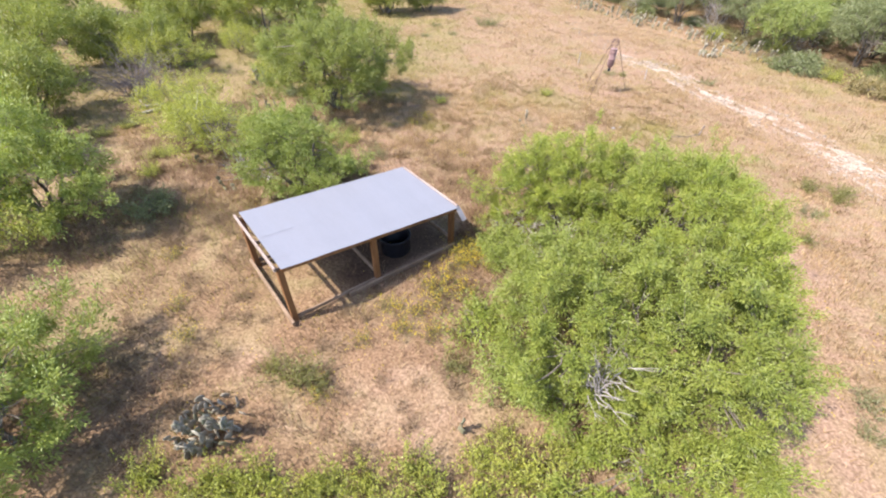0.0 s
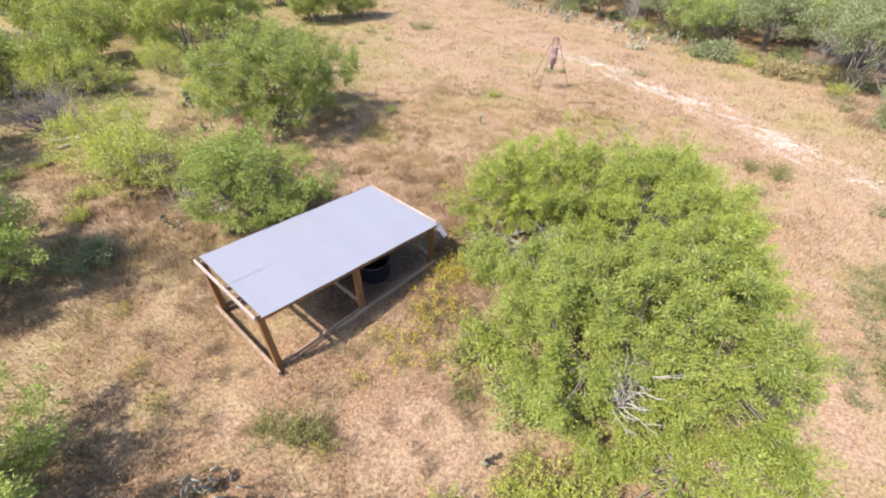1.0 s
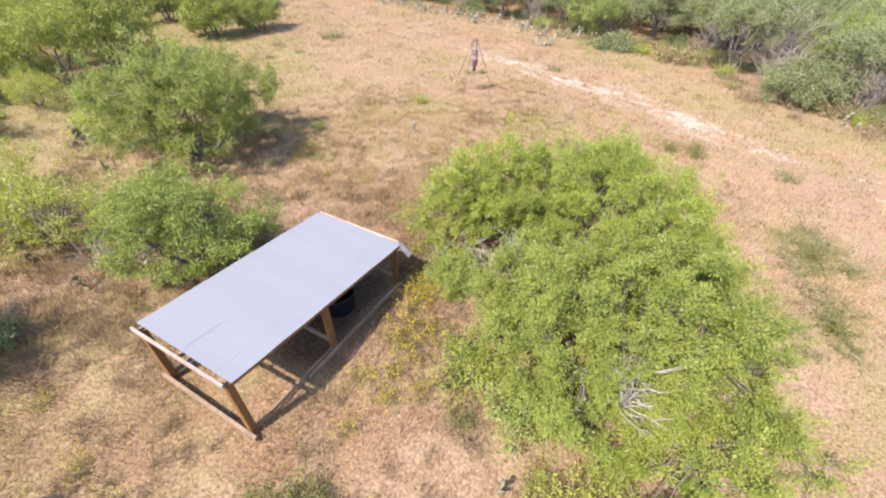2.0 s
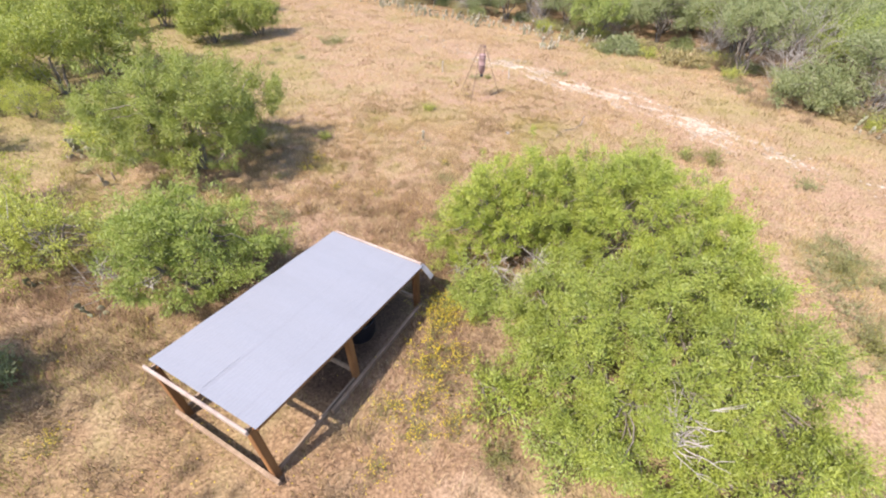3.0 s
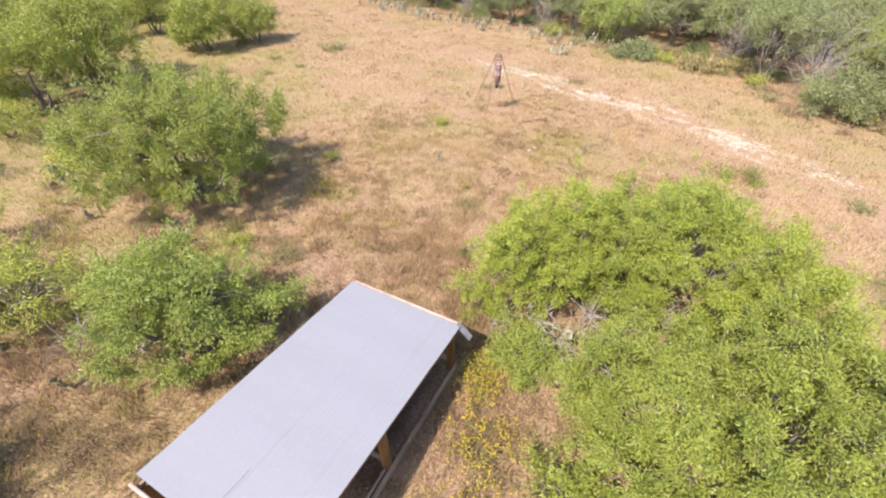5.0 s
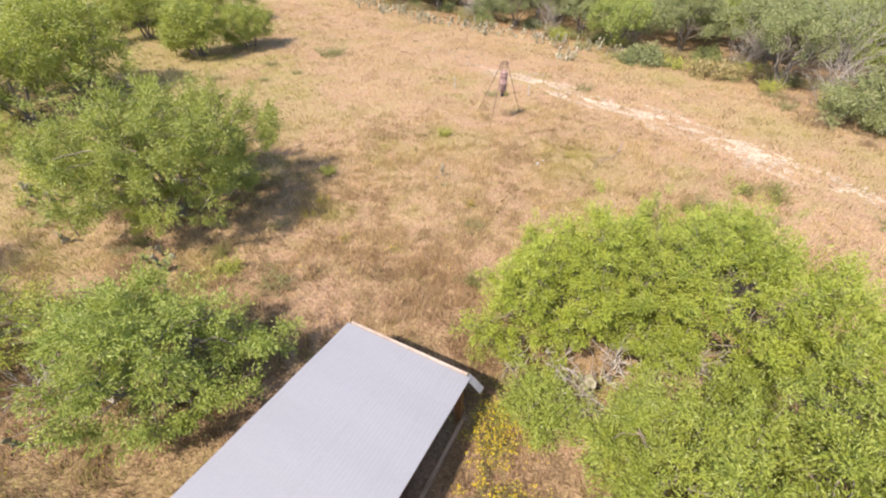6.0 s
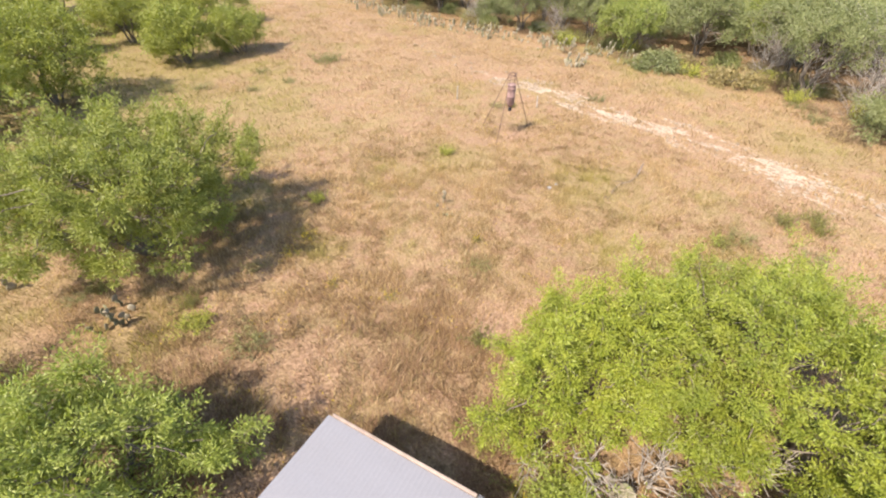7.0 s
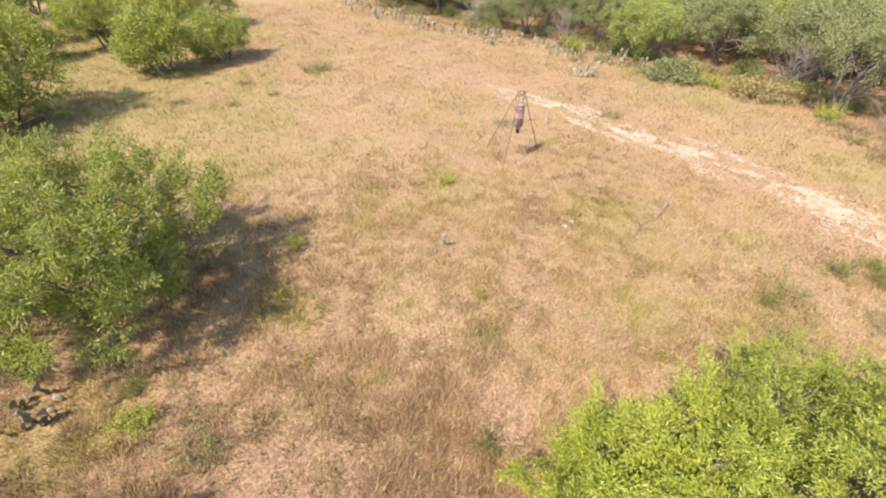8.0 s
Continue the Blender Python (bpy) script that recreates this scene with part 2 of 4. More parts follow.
def make_metal():
    mat, nt, bsdf = material("galvanised_sheet", 0.5, 0.25)
    g = grain(nt, 1.3, 5.0, 0.65, stretch=(1, 0.25, 1))
    col = ramp(nt, g, [(0.25, (0.198, 0.198, 0.219)), (0.75, (0.219, 0.219, 0.243))])
    fine = grain(nt, 26, 3.0)
    col = mix(nt, 0.25, col, ramp(nt, fine, [(0.3, (0.75, 0.75, 0.77)), (0.7, (1, 1, 1))]), "MULTIPLY")
    nt.links.new(col, bsdf.inputs["Base Color"])
    nt.links.new(ramp(nt, g, [(0.2, (0.62,) * 3), (0.8, (0.45,) * 3)]), bsdf.inputs["Roughness"])
    bump(nt, bsdf, fine, 0.06, 0.004)
    return mat


METAL = make_metal()


def make_ground():
    mat, nt, bsdf = material("dry_grassland", 0.95)
    bsdf.inputs["Specular IOR Level"].default_value = 0.1
    fine = world_grain(nt, 16, 6.0)
    mid = world_grain(nt, 2.6, 5.0)
    big = world_grain(nt, 0.33, 4.0)
    soil = ramp(nt, fine, [(0.28, (0.099, 0.0594, 0.0396)), (0.5, (0.231, 0.149, 0.102)), (0.75, (0.343, 0.238, 0.172))])
    straw = ramp(nt, fine, [(0.28, (0.092, 0.066, 0.039)), (0.5, (0.218, 0.158, 0.092)), (0.75, (0.318, 0.24, 0.147))])
    green = ramp(nt, fine, [(0.3, (0.106, 0.0924, 0.033)), (0.7, (0.238, 0.211, 0.0858))])
    col = mix(nt, ramp(nt, mid, [(0.38, (0, 0, 0)), (0.62, (1, 1, 1))]), straw, soil)
    col = mix(nt, 0.22, col, ramp(nt, big, [(0.3, (0.62, 0.55, 0.52)), (0.6, (1, 1, 1))]), "MULTIPLY")
    at = nt.nodes.new("ShaderNodeAttribute")
    at.attribute_name = "zones"
    sep = nt.nodes.new("ShaderNodeSeparateColor")
    nt.links.new(at.outputs["Color"], sep.inputs["Color"])
    col = mix(nt, sep.outputs["Blue"], col, soil)
    col = mix(nt, sep.outputs["Green"], col, green)
    lit = nt.nodes.new("ShaderNodeAttribute")
    lit.attribute_name = "litter_shade"
    col = mix(nt, lit.outputs["Fac"], col, ramp(nt, fine, [(0.3, (0.078, 0.046, 0.028)), (0.55, (0.184, 0.114, 0.066)), (0.75, (0.31, 0.21, 0.13))]))
    chalk = ramp(nt, fine, [(0.3, (0.22, 0.163, 0.125)), (0.55, (0.35, 0.283, 0.228)), (0.75, (0.44, 0.375, 0.315))])
    add = nt.nodes.new("ShaderNodeMath")
    add.operation = "MULTIPLY_ADD"
    nt.links.new(world_grain(nt, 4.5, 6.0), add.inputs[0])
    add.inputs[1].default_value = 2.4
    nt.links.new(sep.outputs["Red"], add.inputs[2])
    less = nt.nodes.new("ShaderNodeMath")
    less.operation = "SUBTRACT"
    nt.links.new(add.outputs["Value"], less.inputs[0])
    less.inputs[1].default_value = 1.0
    edge = ramp(nt, less.outputs["Value"], [(0.58, (0, 0, 0)), (0.8, (0.9,) * 3)])
    edge = mix(nt, 1.0, edge, ramp(nt, sep.outputs["Red"], [(0.05, (0, 0, 0)), (0.4, (1, 1, 1))]), "MULTIPLY")
    col = mix(nt, edge, col, chalk)
    # the roof's shade on the floor, deepened by painting the ground dark brown
    under_roof = nt.nodes.new("ShaderNodeAttribute")
    under_roof.attribute_name = "roof_shade"
    col = mix(nt, under_roof.outputs["Fac"], col, ramp(nt, fine, [(0.3, (0.040, 0.024, 0.016)), (0.7, (0.10, 0.062, 0.042))]))
    nt.links.new(col, bsdf.inputs["Base Color"])
    hsum = mix(nt, 0.5, fine, mid)
    bump(nt, bsdf, hsum, 0.8, 0.06)
    return mat


GROUND = make_ground()


def make_straw():
    mat, nt, bsdf = material("straw", 0.75)
    bsdf.inputs["Specular IOR Level"].default_value = 0.2
    dry = ramp(nt, island(nt), [(0.0, (0.155, 0.097, 0.047)), (0.45, (0.295, 0.205, 0.105)), (0.8, (0.372, 0.272, 0.152)), (1.0, (0.44, 0.355, 0.24))])
    fresh = ramp(nt, island(nt), [(0.0, (0.135, 0.128, 0.03)), (1.0, (0.275, 0.248, 0.08))])
    at = nt.nodes.new("ShaderNodeAttribute")
    at.attribute_name = "fresh"
    patchy = ramp(nt, world_grain(nt, 0.4, 4.0), [(0.4, (1, 1, 1)), (0.62, (1.0, 0.94, 0.88))])
    col = mix(nt, 1.0, mix(nt, at.outputs["Fac"], dry, fresh), patchy, "MULTIPLY")
    nt.links.new(col, bsdf.inputs["Base Color"])
    tr = nt.nodes.new("ShaderNodeBsdfTranslucent")
    nt.links.new(col, tr.inputs["Color"])
    sh = node(nt, "ShaderNodeMixShader", Fac=0.3)
    nt.links.new(bsdf.outputs["BSDF"], sh.inputs[1])
    nt.links.new(tr.outputs["BSDF"], sh.inputs[2])
    nt.links.new(sh.outputs["Shader"], nt.nodes["Material Output"].inputs["Surface"])
    return mat


STRAW = make_straw()
STALK = plain("dead_stalk", [(0.3, (0.13, 0.072, 0.042)), (0.7, (0.31, 0.195, 0.122))], 3, 0.9, bumped=0, spread=0.5)


# the shelter's own plan: u along its length, v across it
SHED_O, SHED_U, SHED_V = Vector((-3.62, 6.72, 0)), Vector((0.776, 0.631, 0)).normalized(), Vector((-0.631, 0.776, 0)).normalized()
SHED = Matrix.Translation(SHED_O) @ Matrix((SHED_U, SHED_V, Vector((0, 0, 1)))).transposed().to_4x4()
SHED_L, SHED_W = 5.10, 2.58


def shed_plan(x, y):
    return (x - SHED_O.x) * SHED_U.x + (y - SHED_O.y) * SHED_U.y, (x - SHED_O.x) * SHED_V.x + (y - SHED_O.y) * SHED_V.y


# ---- ground: one sheet, fine where the camera passes ----
def axis_steps(a, b, step, far):
    inner = np.arange(a, b + step / 2, step)
    grow = step * 1.25 ** np.arange(1, 40)
    out = np.cumsum(grow)
    out = out[out < far]
    return np.concatenate([a - out[::-1], inner, b + out])


# foot of the brush beyond the track
EDGE = [(11.8, 58), (13.2, 52.5), (15.6, 46.0), (19.0, 40.5), (22.0, 35.5), (24.8, 31.0), (27.4, 26.0), (27.6, 21.5), (25.8, 16.6), (26.8, 12.2), (29, 6)]
# patches of greener growth: x, y, radius
GREEN = [(5.2, 22.4, 1.6), (9.6, 18.6, 2.2), (-7.5, 26, 3), (-3.2, 5.2, 1.2), (1.0, 3.2, 1.8), (-2.5, 2.5, 2.5), (12.8, 6.8, 1.5), (10.3, 4.4, 1.2), (-8.5, 7.5, 2.0), (-0.6, 18.2, 0.8), (1.2, 7.0, 1.4), (21, 18, 3), (-9, 15.5, 2.5), (22, 26, 2.5)]
BARE = [(-0.3, 4.6, 1.9), (-4.6, 6.2, 1.6), (-6.8, 9.5, 1.6), (-2.0, 5.6, 1.2), (-9.5, 12.3, 1.5), (10.5, 9.5, 1.8), (8.2, 5.0, 1.5), (7.1, 23.4, 0.9), (9.0, 23.4, 0.9), (-2.9, 11.9, 1.0), (-1.6, 13.7, 1.6), (2.6, 8.7, 0.7), (-11.5, 20, 2.2), (8.5, 3.5, 1.6), (2.7, 13.8, 0.9), (-6.5, 16.8, 1.5), (12, 31, 2), (26, 24.5, 2.2)]


# brown litter; the spots near (-5.9, 4.5) and (-5.1, 5.0) paint a tree's shadow deeper
LITTER_SHADE = [(-13.2, 16.6, 1.4), (-10.6, 9.6, 1.6), (26.5, 28.0, 2.5), (27.5, 24.5, 2.5), (-5.9, 4.5, 1.5), (-5.1, 5.0, 0.9), (-6.4, 17.6, 1.2), (-13.6, 18.6, 1.6), (2.2, 4.9, 0.9), (3.2, 9.0, 1.0)]


def freshness(x, y):
    """How green the grass is, 0 to 1: more near the shelter and under the trees, less on the open field."""
    x, y = np.asarray(x, float), np.asarray(y, float)
    open_field = np.clip(1 - np.hypot((x - 3) / 9, (y - 18) / 8), 0, 1)
    lift = 0.05 * np.clip((10 - y) / 6, 0, 1) + 0.24 * np.clip((-2.5 - x) / 2, 0, 1) * np.clip((13 - y) / 3, 0, 1) + 0.38 * np.clip((y - 20) / 5, 0, 1) * np.clip((3 - x) / 6, 0, 1) + 0.14 * np.clip((x - 18) / 4, 0, 1) + 0.23 * np.clip((-x - 3) / 5, 0, 1) * np.clip((y - 9) / 4, 0, 1) - 0.06 * open_field
    g = 0.5 * vnoise(x, y, 2.7, 51) + 0.3 * vnoise(x, y, 0.9, 52) + 0.25 * vnoise(x, y, 0.35, 53) + lift
    return np.clip(np.maximum((g - 0.56) * 2.6, blobs(x, y, GREEN, 7) * 0.8), 0, 1)


def blobs(x, y, spots, seed):
    out = np.zeros(np.shape(x))
    for bx, by, r in spots:
        d = np.hypot(x - bx, y - by) / r
        out = np.maximum(out, np.clip(1.25 - d * (0.75 + 0.6 * vnoise(x, y, 0.9, seed)), 0, 1))
    return out


def build_ground():
    xs, ys = axis_steps(-18, 28, 0.22, 700), axis_steps(-2, 46, 0.22, 700)
    X, Y = np.meshgrid(xs, ys, indexing="ij")
    Z = ground_z(X, Y)
    v = np.stack([X, Y, Z], -1).reshape(-1, 3)
    i, j = np.meshgrid(np.arange(len(xs) - 1), np.arange(len(ys) - 1), indexing="ij")
    n = len(ys)
    f = np.stack([i * n + j, (i + 1) * n + j, (i + 1) * n + j + 1, i * n + j + 1], -1).reshape(-1, 4)
    me = soup("ground", v, f, True)
    lane = np.clip(1.2 - line_distance(X, Y, TRACK) / 3.2, 0, 1) * 0.45
    col = np.stack([track_mask(X, Y), freshness(X, Y) * 0.5, np.maximum(np.maximum(blobs(X, Y, BARE, 9), lane), 0.55 * np.clip((2 - X) / 3, 0, 1) * np.clip((12 - Y) / 4, 0, 1) * vnoise(X, Y, 0.8, 33) * 1.6), np.ones_like(X)], -1)
    at = me.color_attributes.new("zones", "FLOAT_COLOR", "POINT")
    at.data.foreach_set("color", col.astype(np.float32).ravel())
    # mask of the painted roof shade: the plan, shifted along u as the shadow falls
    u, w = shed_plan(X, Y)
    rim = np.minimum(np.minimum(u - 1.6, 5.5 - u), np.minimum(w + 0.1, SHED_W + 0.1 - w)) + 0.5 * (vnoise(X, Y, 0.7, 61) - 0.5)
    lit = np.clip((0.55 * vnoise(X, Y, 1.5, 71) + 0.5 * vnoise(X, Y, 0.45, 72) - 0.48 + 0.18 * np.clip((-1 - X) / 3, 0, 1) * np.clip((14 - Y) / 3, 0, 1)) * 3.5, 0, 1) * np.clip((13 - Y) / 4, 0.25, 1) * np.clip((2 - X) / 3, 0.25, 1) * (1 - 0.35 * freshness(X, Y))
    lit = np.maximum(lit, blobs(X, Y, LITTER_SHADE, 13) * 0.85)
    lit = np.maximum(lit, np.clip((X - np.interp(Y, [p[1] for p in EDGE[::-1]], [p[0] for p in EDGE[::-1]]) + 0.6) / 1.5, 0, 0.75) * (Y < 70) * (Y > 2))
    at = me.attributes.new("litter_shade", "FLOAT", "POINT")
    at.data.foreach_set("value", np.clip(lit, 0, 0.85).astype(np.float32).ravel())
    at = me.attributes.new("roof_shade", "FLOAT", "POINT")
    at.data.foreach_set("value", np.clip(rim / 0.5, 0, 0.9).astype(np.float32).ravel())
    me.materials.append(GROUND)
    return tagged(new("ground", me), "dry pinkish-tan grassland with bare soil patches", "ground", kind="structure")


build_ground()


# ---- the shelter ----
def roof_z(u, v):
    """Underside of the sloping roof over the shelter's own plan."""
    return 1.78 - 0.118 * u - 0.028 * v * (1 - u / SHED_L) + 0.012 * v * u / SHED_L


def shed_ground(u, v):
    p = SHED @ Vector((u, v, 0))
    return gz(p.x, p.y)


def beam(a, b, w, h, bevel=0.008, up=(0, 0, 1)):
    """A sawn timber from a to b, w wide and h deep, in the shelter's plan."""
    a, b = Vector(a), Vector(b)
    d = (b - a).normalized()
    side = d.cross(Vector(up))
    side = side.normalized() if side.length > 1e-3 else Vector((1, 0, 0))
    top = side.cross(d).normalized()
    bm = bmesh.new()
    bmesh.ops.create_cube(bm, size=1)
    m = Matrix((d * (b - a).length, side * w, top * h)).transposed().to_4x4()
    m.translation = (a + b) / 2
    bmesh.ops.transform(bm, matrix=m, verts=bm.verts)
    bmesh.ops.bevel(bm, geom=bm.edges[:], offset=bevel, segments=1, affect="EDGES")
    return bm


def build_shelter():
    shed = thing("animal_shelter", "open timber animal shelter with a sloping corrugated metal roof", "shelter", SHED)
    # posts
    for u in (0.06, 2.42, 4.98):
        for v in (0.06, SHED_W - 0.06):
            g = shed_ground(u, v)
            part("post", beam((u, v, g - 0.35), (u, v, roof_z(u, v) - 0.06), 0.14, 0.14, 0.01, (0, 1, 0)), POST, shed, "brown square timber post")
    # rafters under the sheet, along and across
    for v in (0.06, SHED_W / 2, SHED_W - 0.06):
        part("rafter", beam((0.0, v, roof_z(0, v) - 0.06), (5.06, v, roof_z(5.06, v) - 0.06), 0.05, 0.11), BOARD, shed)
    part("fascia", beam((0.1, -0.07, roof_z(0.1, 0) - 0.035), (5.06, -0.07, roof_z(5.06, 0) - 0.035), 0.03, 0.09), POST, shed, "dark brown board under the front edge")
    for u in (0.34, 1.3, 2.42, 3.75, 4.98):
        part("purlin", beam((u, 0.0, roof_z(u, 0) - 0.03), (u, SHED_W, roof_z(u, SHED_W) - 0.03), 0.11, 0.04), DARKBOARD, shed)
    # pale boards along both ends
    part("end_board", beam((-0.04, -0.03, roof_z(0, 0) + 0.005), (-0.04, SHED_W + 0.03, roof_z(0, SHED_W) + 0.005), 0.05, 0.11), TRIM, shed, "weathered pale board on the open end")
    part("end_board", beam((5.13, -0.03, roof_z(5.13, 0) + 0.01), (5.13, SHED_W + 0.02, roof_z(5.13, SHED_W) + 0.01), 0.05, 0.13), TRIM, shed)
    # ground rails
    def rail(u0, v0, u1, v1, lift, w=0.05, h=0.14, mat=BOARD):
        part("ground_rail", beam((u0, v0, shed_ground(u0, v0) + lift), (u1, v1, shed_ground(u1, v1) + lift), w, h), mat, shed)
    rail(-0.05, -0.16, -0.05, SHED_W + 0.08, 0.12, 0.07, 0.14)
    rail(0.13, 0.05, 2.34, 0.05, 0.12, 0.05, 0.11)
    rail(1.5, -0.05, 5.0, -0.05, 0.10, 0.08, 0.14)
    rail(0.13, SHED_W - 0.04, 2.34, SHED_W - 0.04, 0.14)
    rail(2.5, SHED_W - 0.04, 4.9, SHED_W - 0.04, 0.14)
    rail(2.42, 0.14, 2.42, SHED_W - 0.14, 0.30)
    rail(4.98, 0.14, 4.98, SHED_W - 0.14, 0.30)
    # roof: three corrugated sheets side by side, lapped
    wave, depth, step = 0.076, 0.005, 0.076 / 6
    bounds = [-0.10, 0.36, 1.27, SHED_W + 0.08]
    for k in range(3):
        v0, v1 = bounds[k] - (0.03 if k else 0), bounds[k + 1] + 0.02
        vs = np.arange(v0, v1, step)
        us = np.linspace(0, 1, 16)
        U, V = np.meshgrid(us, vs, indexing="ij")
        near_edge = 0.07 + 0.008 * V                   # a gap stays open behind the end board
        U = near_edge + (5.10 - near_edge) * U
        sag = 0.012 * np.sin(U / 1.25 * math.pi) ** 2
        Z = 1.78 - 0.118 * U - 0.028 * V * (1 - U / SHED_L) + 0.012 * V * U / SHED_L + 0.035 - sag + depth / 2 * np.sin(V / wave * 2 * math.pi) + 0.002 * k
        a = np.stack([U, V, Z], -1).reshape(-1, 3)
        low = a.copy()
        low[:, 2] -= 0.002
        n = len(vs)
        i, j = np.meshgrid(np.arange(len(us) - 1), np.arange(n - 1), indexing="ij")
        f = np.stack([i * n + j, (i + 1) * n + j, (i + 1) * n + j + 1, i * n + j + 1], -1).reshape(-1, 4)
        part("roof_sheet", soup("roof_sheet", np.concatenate([a, low]), np.concatenate([f, f[:, ::-1] + len(a)]), True), METAL, shed, "pale galvanised corrugated sheet")
    for v, u1 in ((1.29, 0.95),):
        part("lap_seam", beam((0.16, v, roof_z(0.16, v) + 0.043), (u1, v, roof_z(u1, v) + 0.043), 0.003, 0.005, 0.001), SEAM, shed, "grey lap seam between two sheets")
    # loose bent strip at the far front corner
    bm = bmesh.new()
    z = roof_z(5.1, 0) + 0.05
    quads = [((5.02, -0.05, z), (5.17, -0.05, z)), ((5.04, -0.19, z - 0.16), (5.19, -0.19, z - 0.14)), ((5.08, -0.32, z - 0.36), (5.22, -0.33, z - 0.33))]
    rows = [[bm.verts.new(p) for p in q] for q in quads]
    for a, b in zip(rows[:-1], rows[1:]):
        bm.faces.new((a[0], a[1], b[1], b[0]))
    bmesh.ops.solidify(bm, geom=bm.faces[:], thickness=0.012)
    part("bent_strip", bm, PLASTIC, shed, "pale metal strip bent down over the corner")
    return shed


build_shelter()


def lathe(profile, n=28):
    """A round body from (radius, height) pairs."""
    bm = bmesh.new()
    rings = []
    for r, z in profile:
        rings.append([bm.verts.new((r * math.cos(2 * math.pi * k / n), r * math.sin(2 * math.pi * k / n), z)) for k in range(n)])
    for a, b in zip(rings[:-1], rings[1:]):
        for k in range(n):
            bm.faces.new((a[k], a[(k + 1) % n], b[(k + 1) % n], b[k]))
    for ring, flip in ((rings[0], True), (rings[-1], False)):
        bm.faces.new(ring[::-1] if flip else ring)
    for f in bm.faces:
        f.smooth = len(f.verts) == 4
    return bm


def build_tub():
    x, y = -1.42, 9.62
    tub = thing("water_tub", "black round plastic water tub in the shelter's shade", "tub", pose(x, y, gz(x, y) - 0.01))
    part("body", lathe([(0.39, 0), (0.41, 0.03), (0.44, 0.54), (0.47, 0.56), (0.47, 0.59), (0.43, 0.59), (0.41, 0.54), (0.38, 0.08)]), BLACK, tub)


build_tub()


def build_feeder():
    top = Vector((8.62, 23.42, 2.02))
    base = gz(top.x, top.y)
    feeder = thing("game_feeder", "rusty drum feeder hanging in a tripod of thin pipes", "feeder", Matrix.Translation((top.x, top.y, base)))
    hub = Vector((0, 0, top.z - base))
    for x, y in ((8.0, 24.75), (9.97, 23.8), (7.71, 22.81)):
        foot = Vector((x, y, gz(x, y) - 0.05)) - Vector((top.x, top.y, base))
        head = hub + (Vector((foot.x, foot.y, 0)).normalized() * 0.14)
        t = Tubes(7)
        t.add([foot, (foot + head) / 2, head], [0.014, 0.014, 0.014])
        part("leg", t.mesh("leg"), STEEL, feeder, "thin rusty pipe leg")
    t = Tubes(7)
    ang = np.linspace(0, 2 * math.pi, 25)
    t.add(np.stack([0.15 * np.cos(ang), 0.15 * np.sin(ang), np.full(25, hub.z)], -1), np.full(25, 0.018))
    part("top_ring", t.mesh("top_ring"), STEEL, feeder)
    bz = hub.z - 1.38
    drum = part("drum", lathe([(0.07, 0.0), (0.15, 0.12), (0.165, 0.14), (0.17, 0.45), (0.178, 0.46), (0.178, 0.48), (0.17, 0.49), (0.17, 0.78), (0.178, 0.79), (0.178, 0.81), (0.17, 0.82), (0.17, 0.93), (0.18, 0.94), (0.18, 0.96), (0.15, 0.97)]), RUST, feeder, "tall rust-red steel drum", pose(0, 0, bz))
    part("spinner", lathe([(0.07, -0.16), (0.075, -0.15), (0.075, 0.0), (0.05, 0.02)], 14), BLACK, drum, "dark feed spinner")
    for k in range(3):
        a = 2 * math.pi * k / 3 + 0.5
        t = Tubes(5)
        t.add([(0.17 * math.cos(a), 0.17 * math.sin(a), bz + 0.92), (0.19 * math.cos(a), 0.19 * math.sin(a), bz + 1.25), (0.14 * math.cos(a), 0.14 * math.sin(a), hub.z)], [0.012] * 3)
        part("hanger", t.mesh("hanger"), STEEL, feeder)
    for k in range(2):
        t = Tubes(5)
        t.add([(-0.2, 0.02 * k, bz + 1.14 + 0.12 * k), (0.2, 0.02 * k, bz + 1.14 + 0.12 * k)], [0.013] * 2)
        part("cross_bar", t.mesh("cross_bar"), STEEL, feeder)
    return feeder


build_feeder()


# ---- trees and bushes ----
def swallowed(q, crown):
    """Whether a place lies deep inside another crown: x, y, height, two radii, turn."""
    x, y, h, rx, ry, turn = crown
    dx, dy = q[0] - x, q[1] - y
    a, b = dx * math.cos(turn) + dy * math.sin(turn), dy * math.cos(turn) - dx * math.sin(turn)
    return (a / rx) ** 2 + (b / ry) ** 2 + (max(q[2] - 0.4 * h, 0) / (0.6 * h)) ** 2 < 0.62


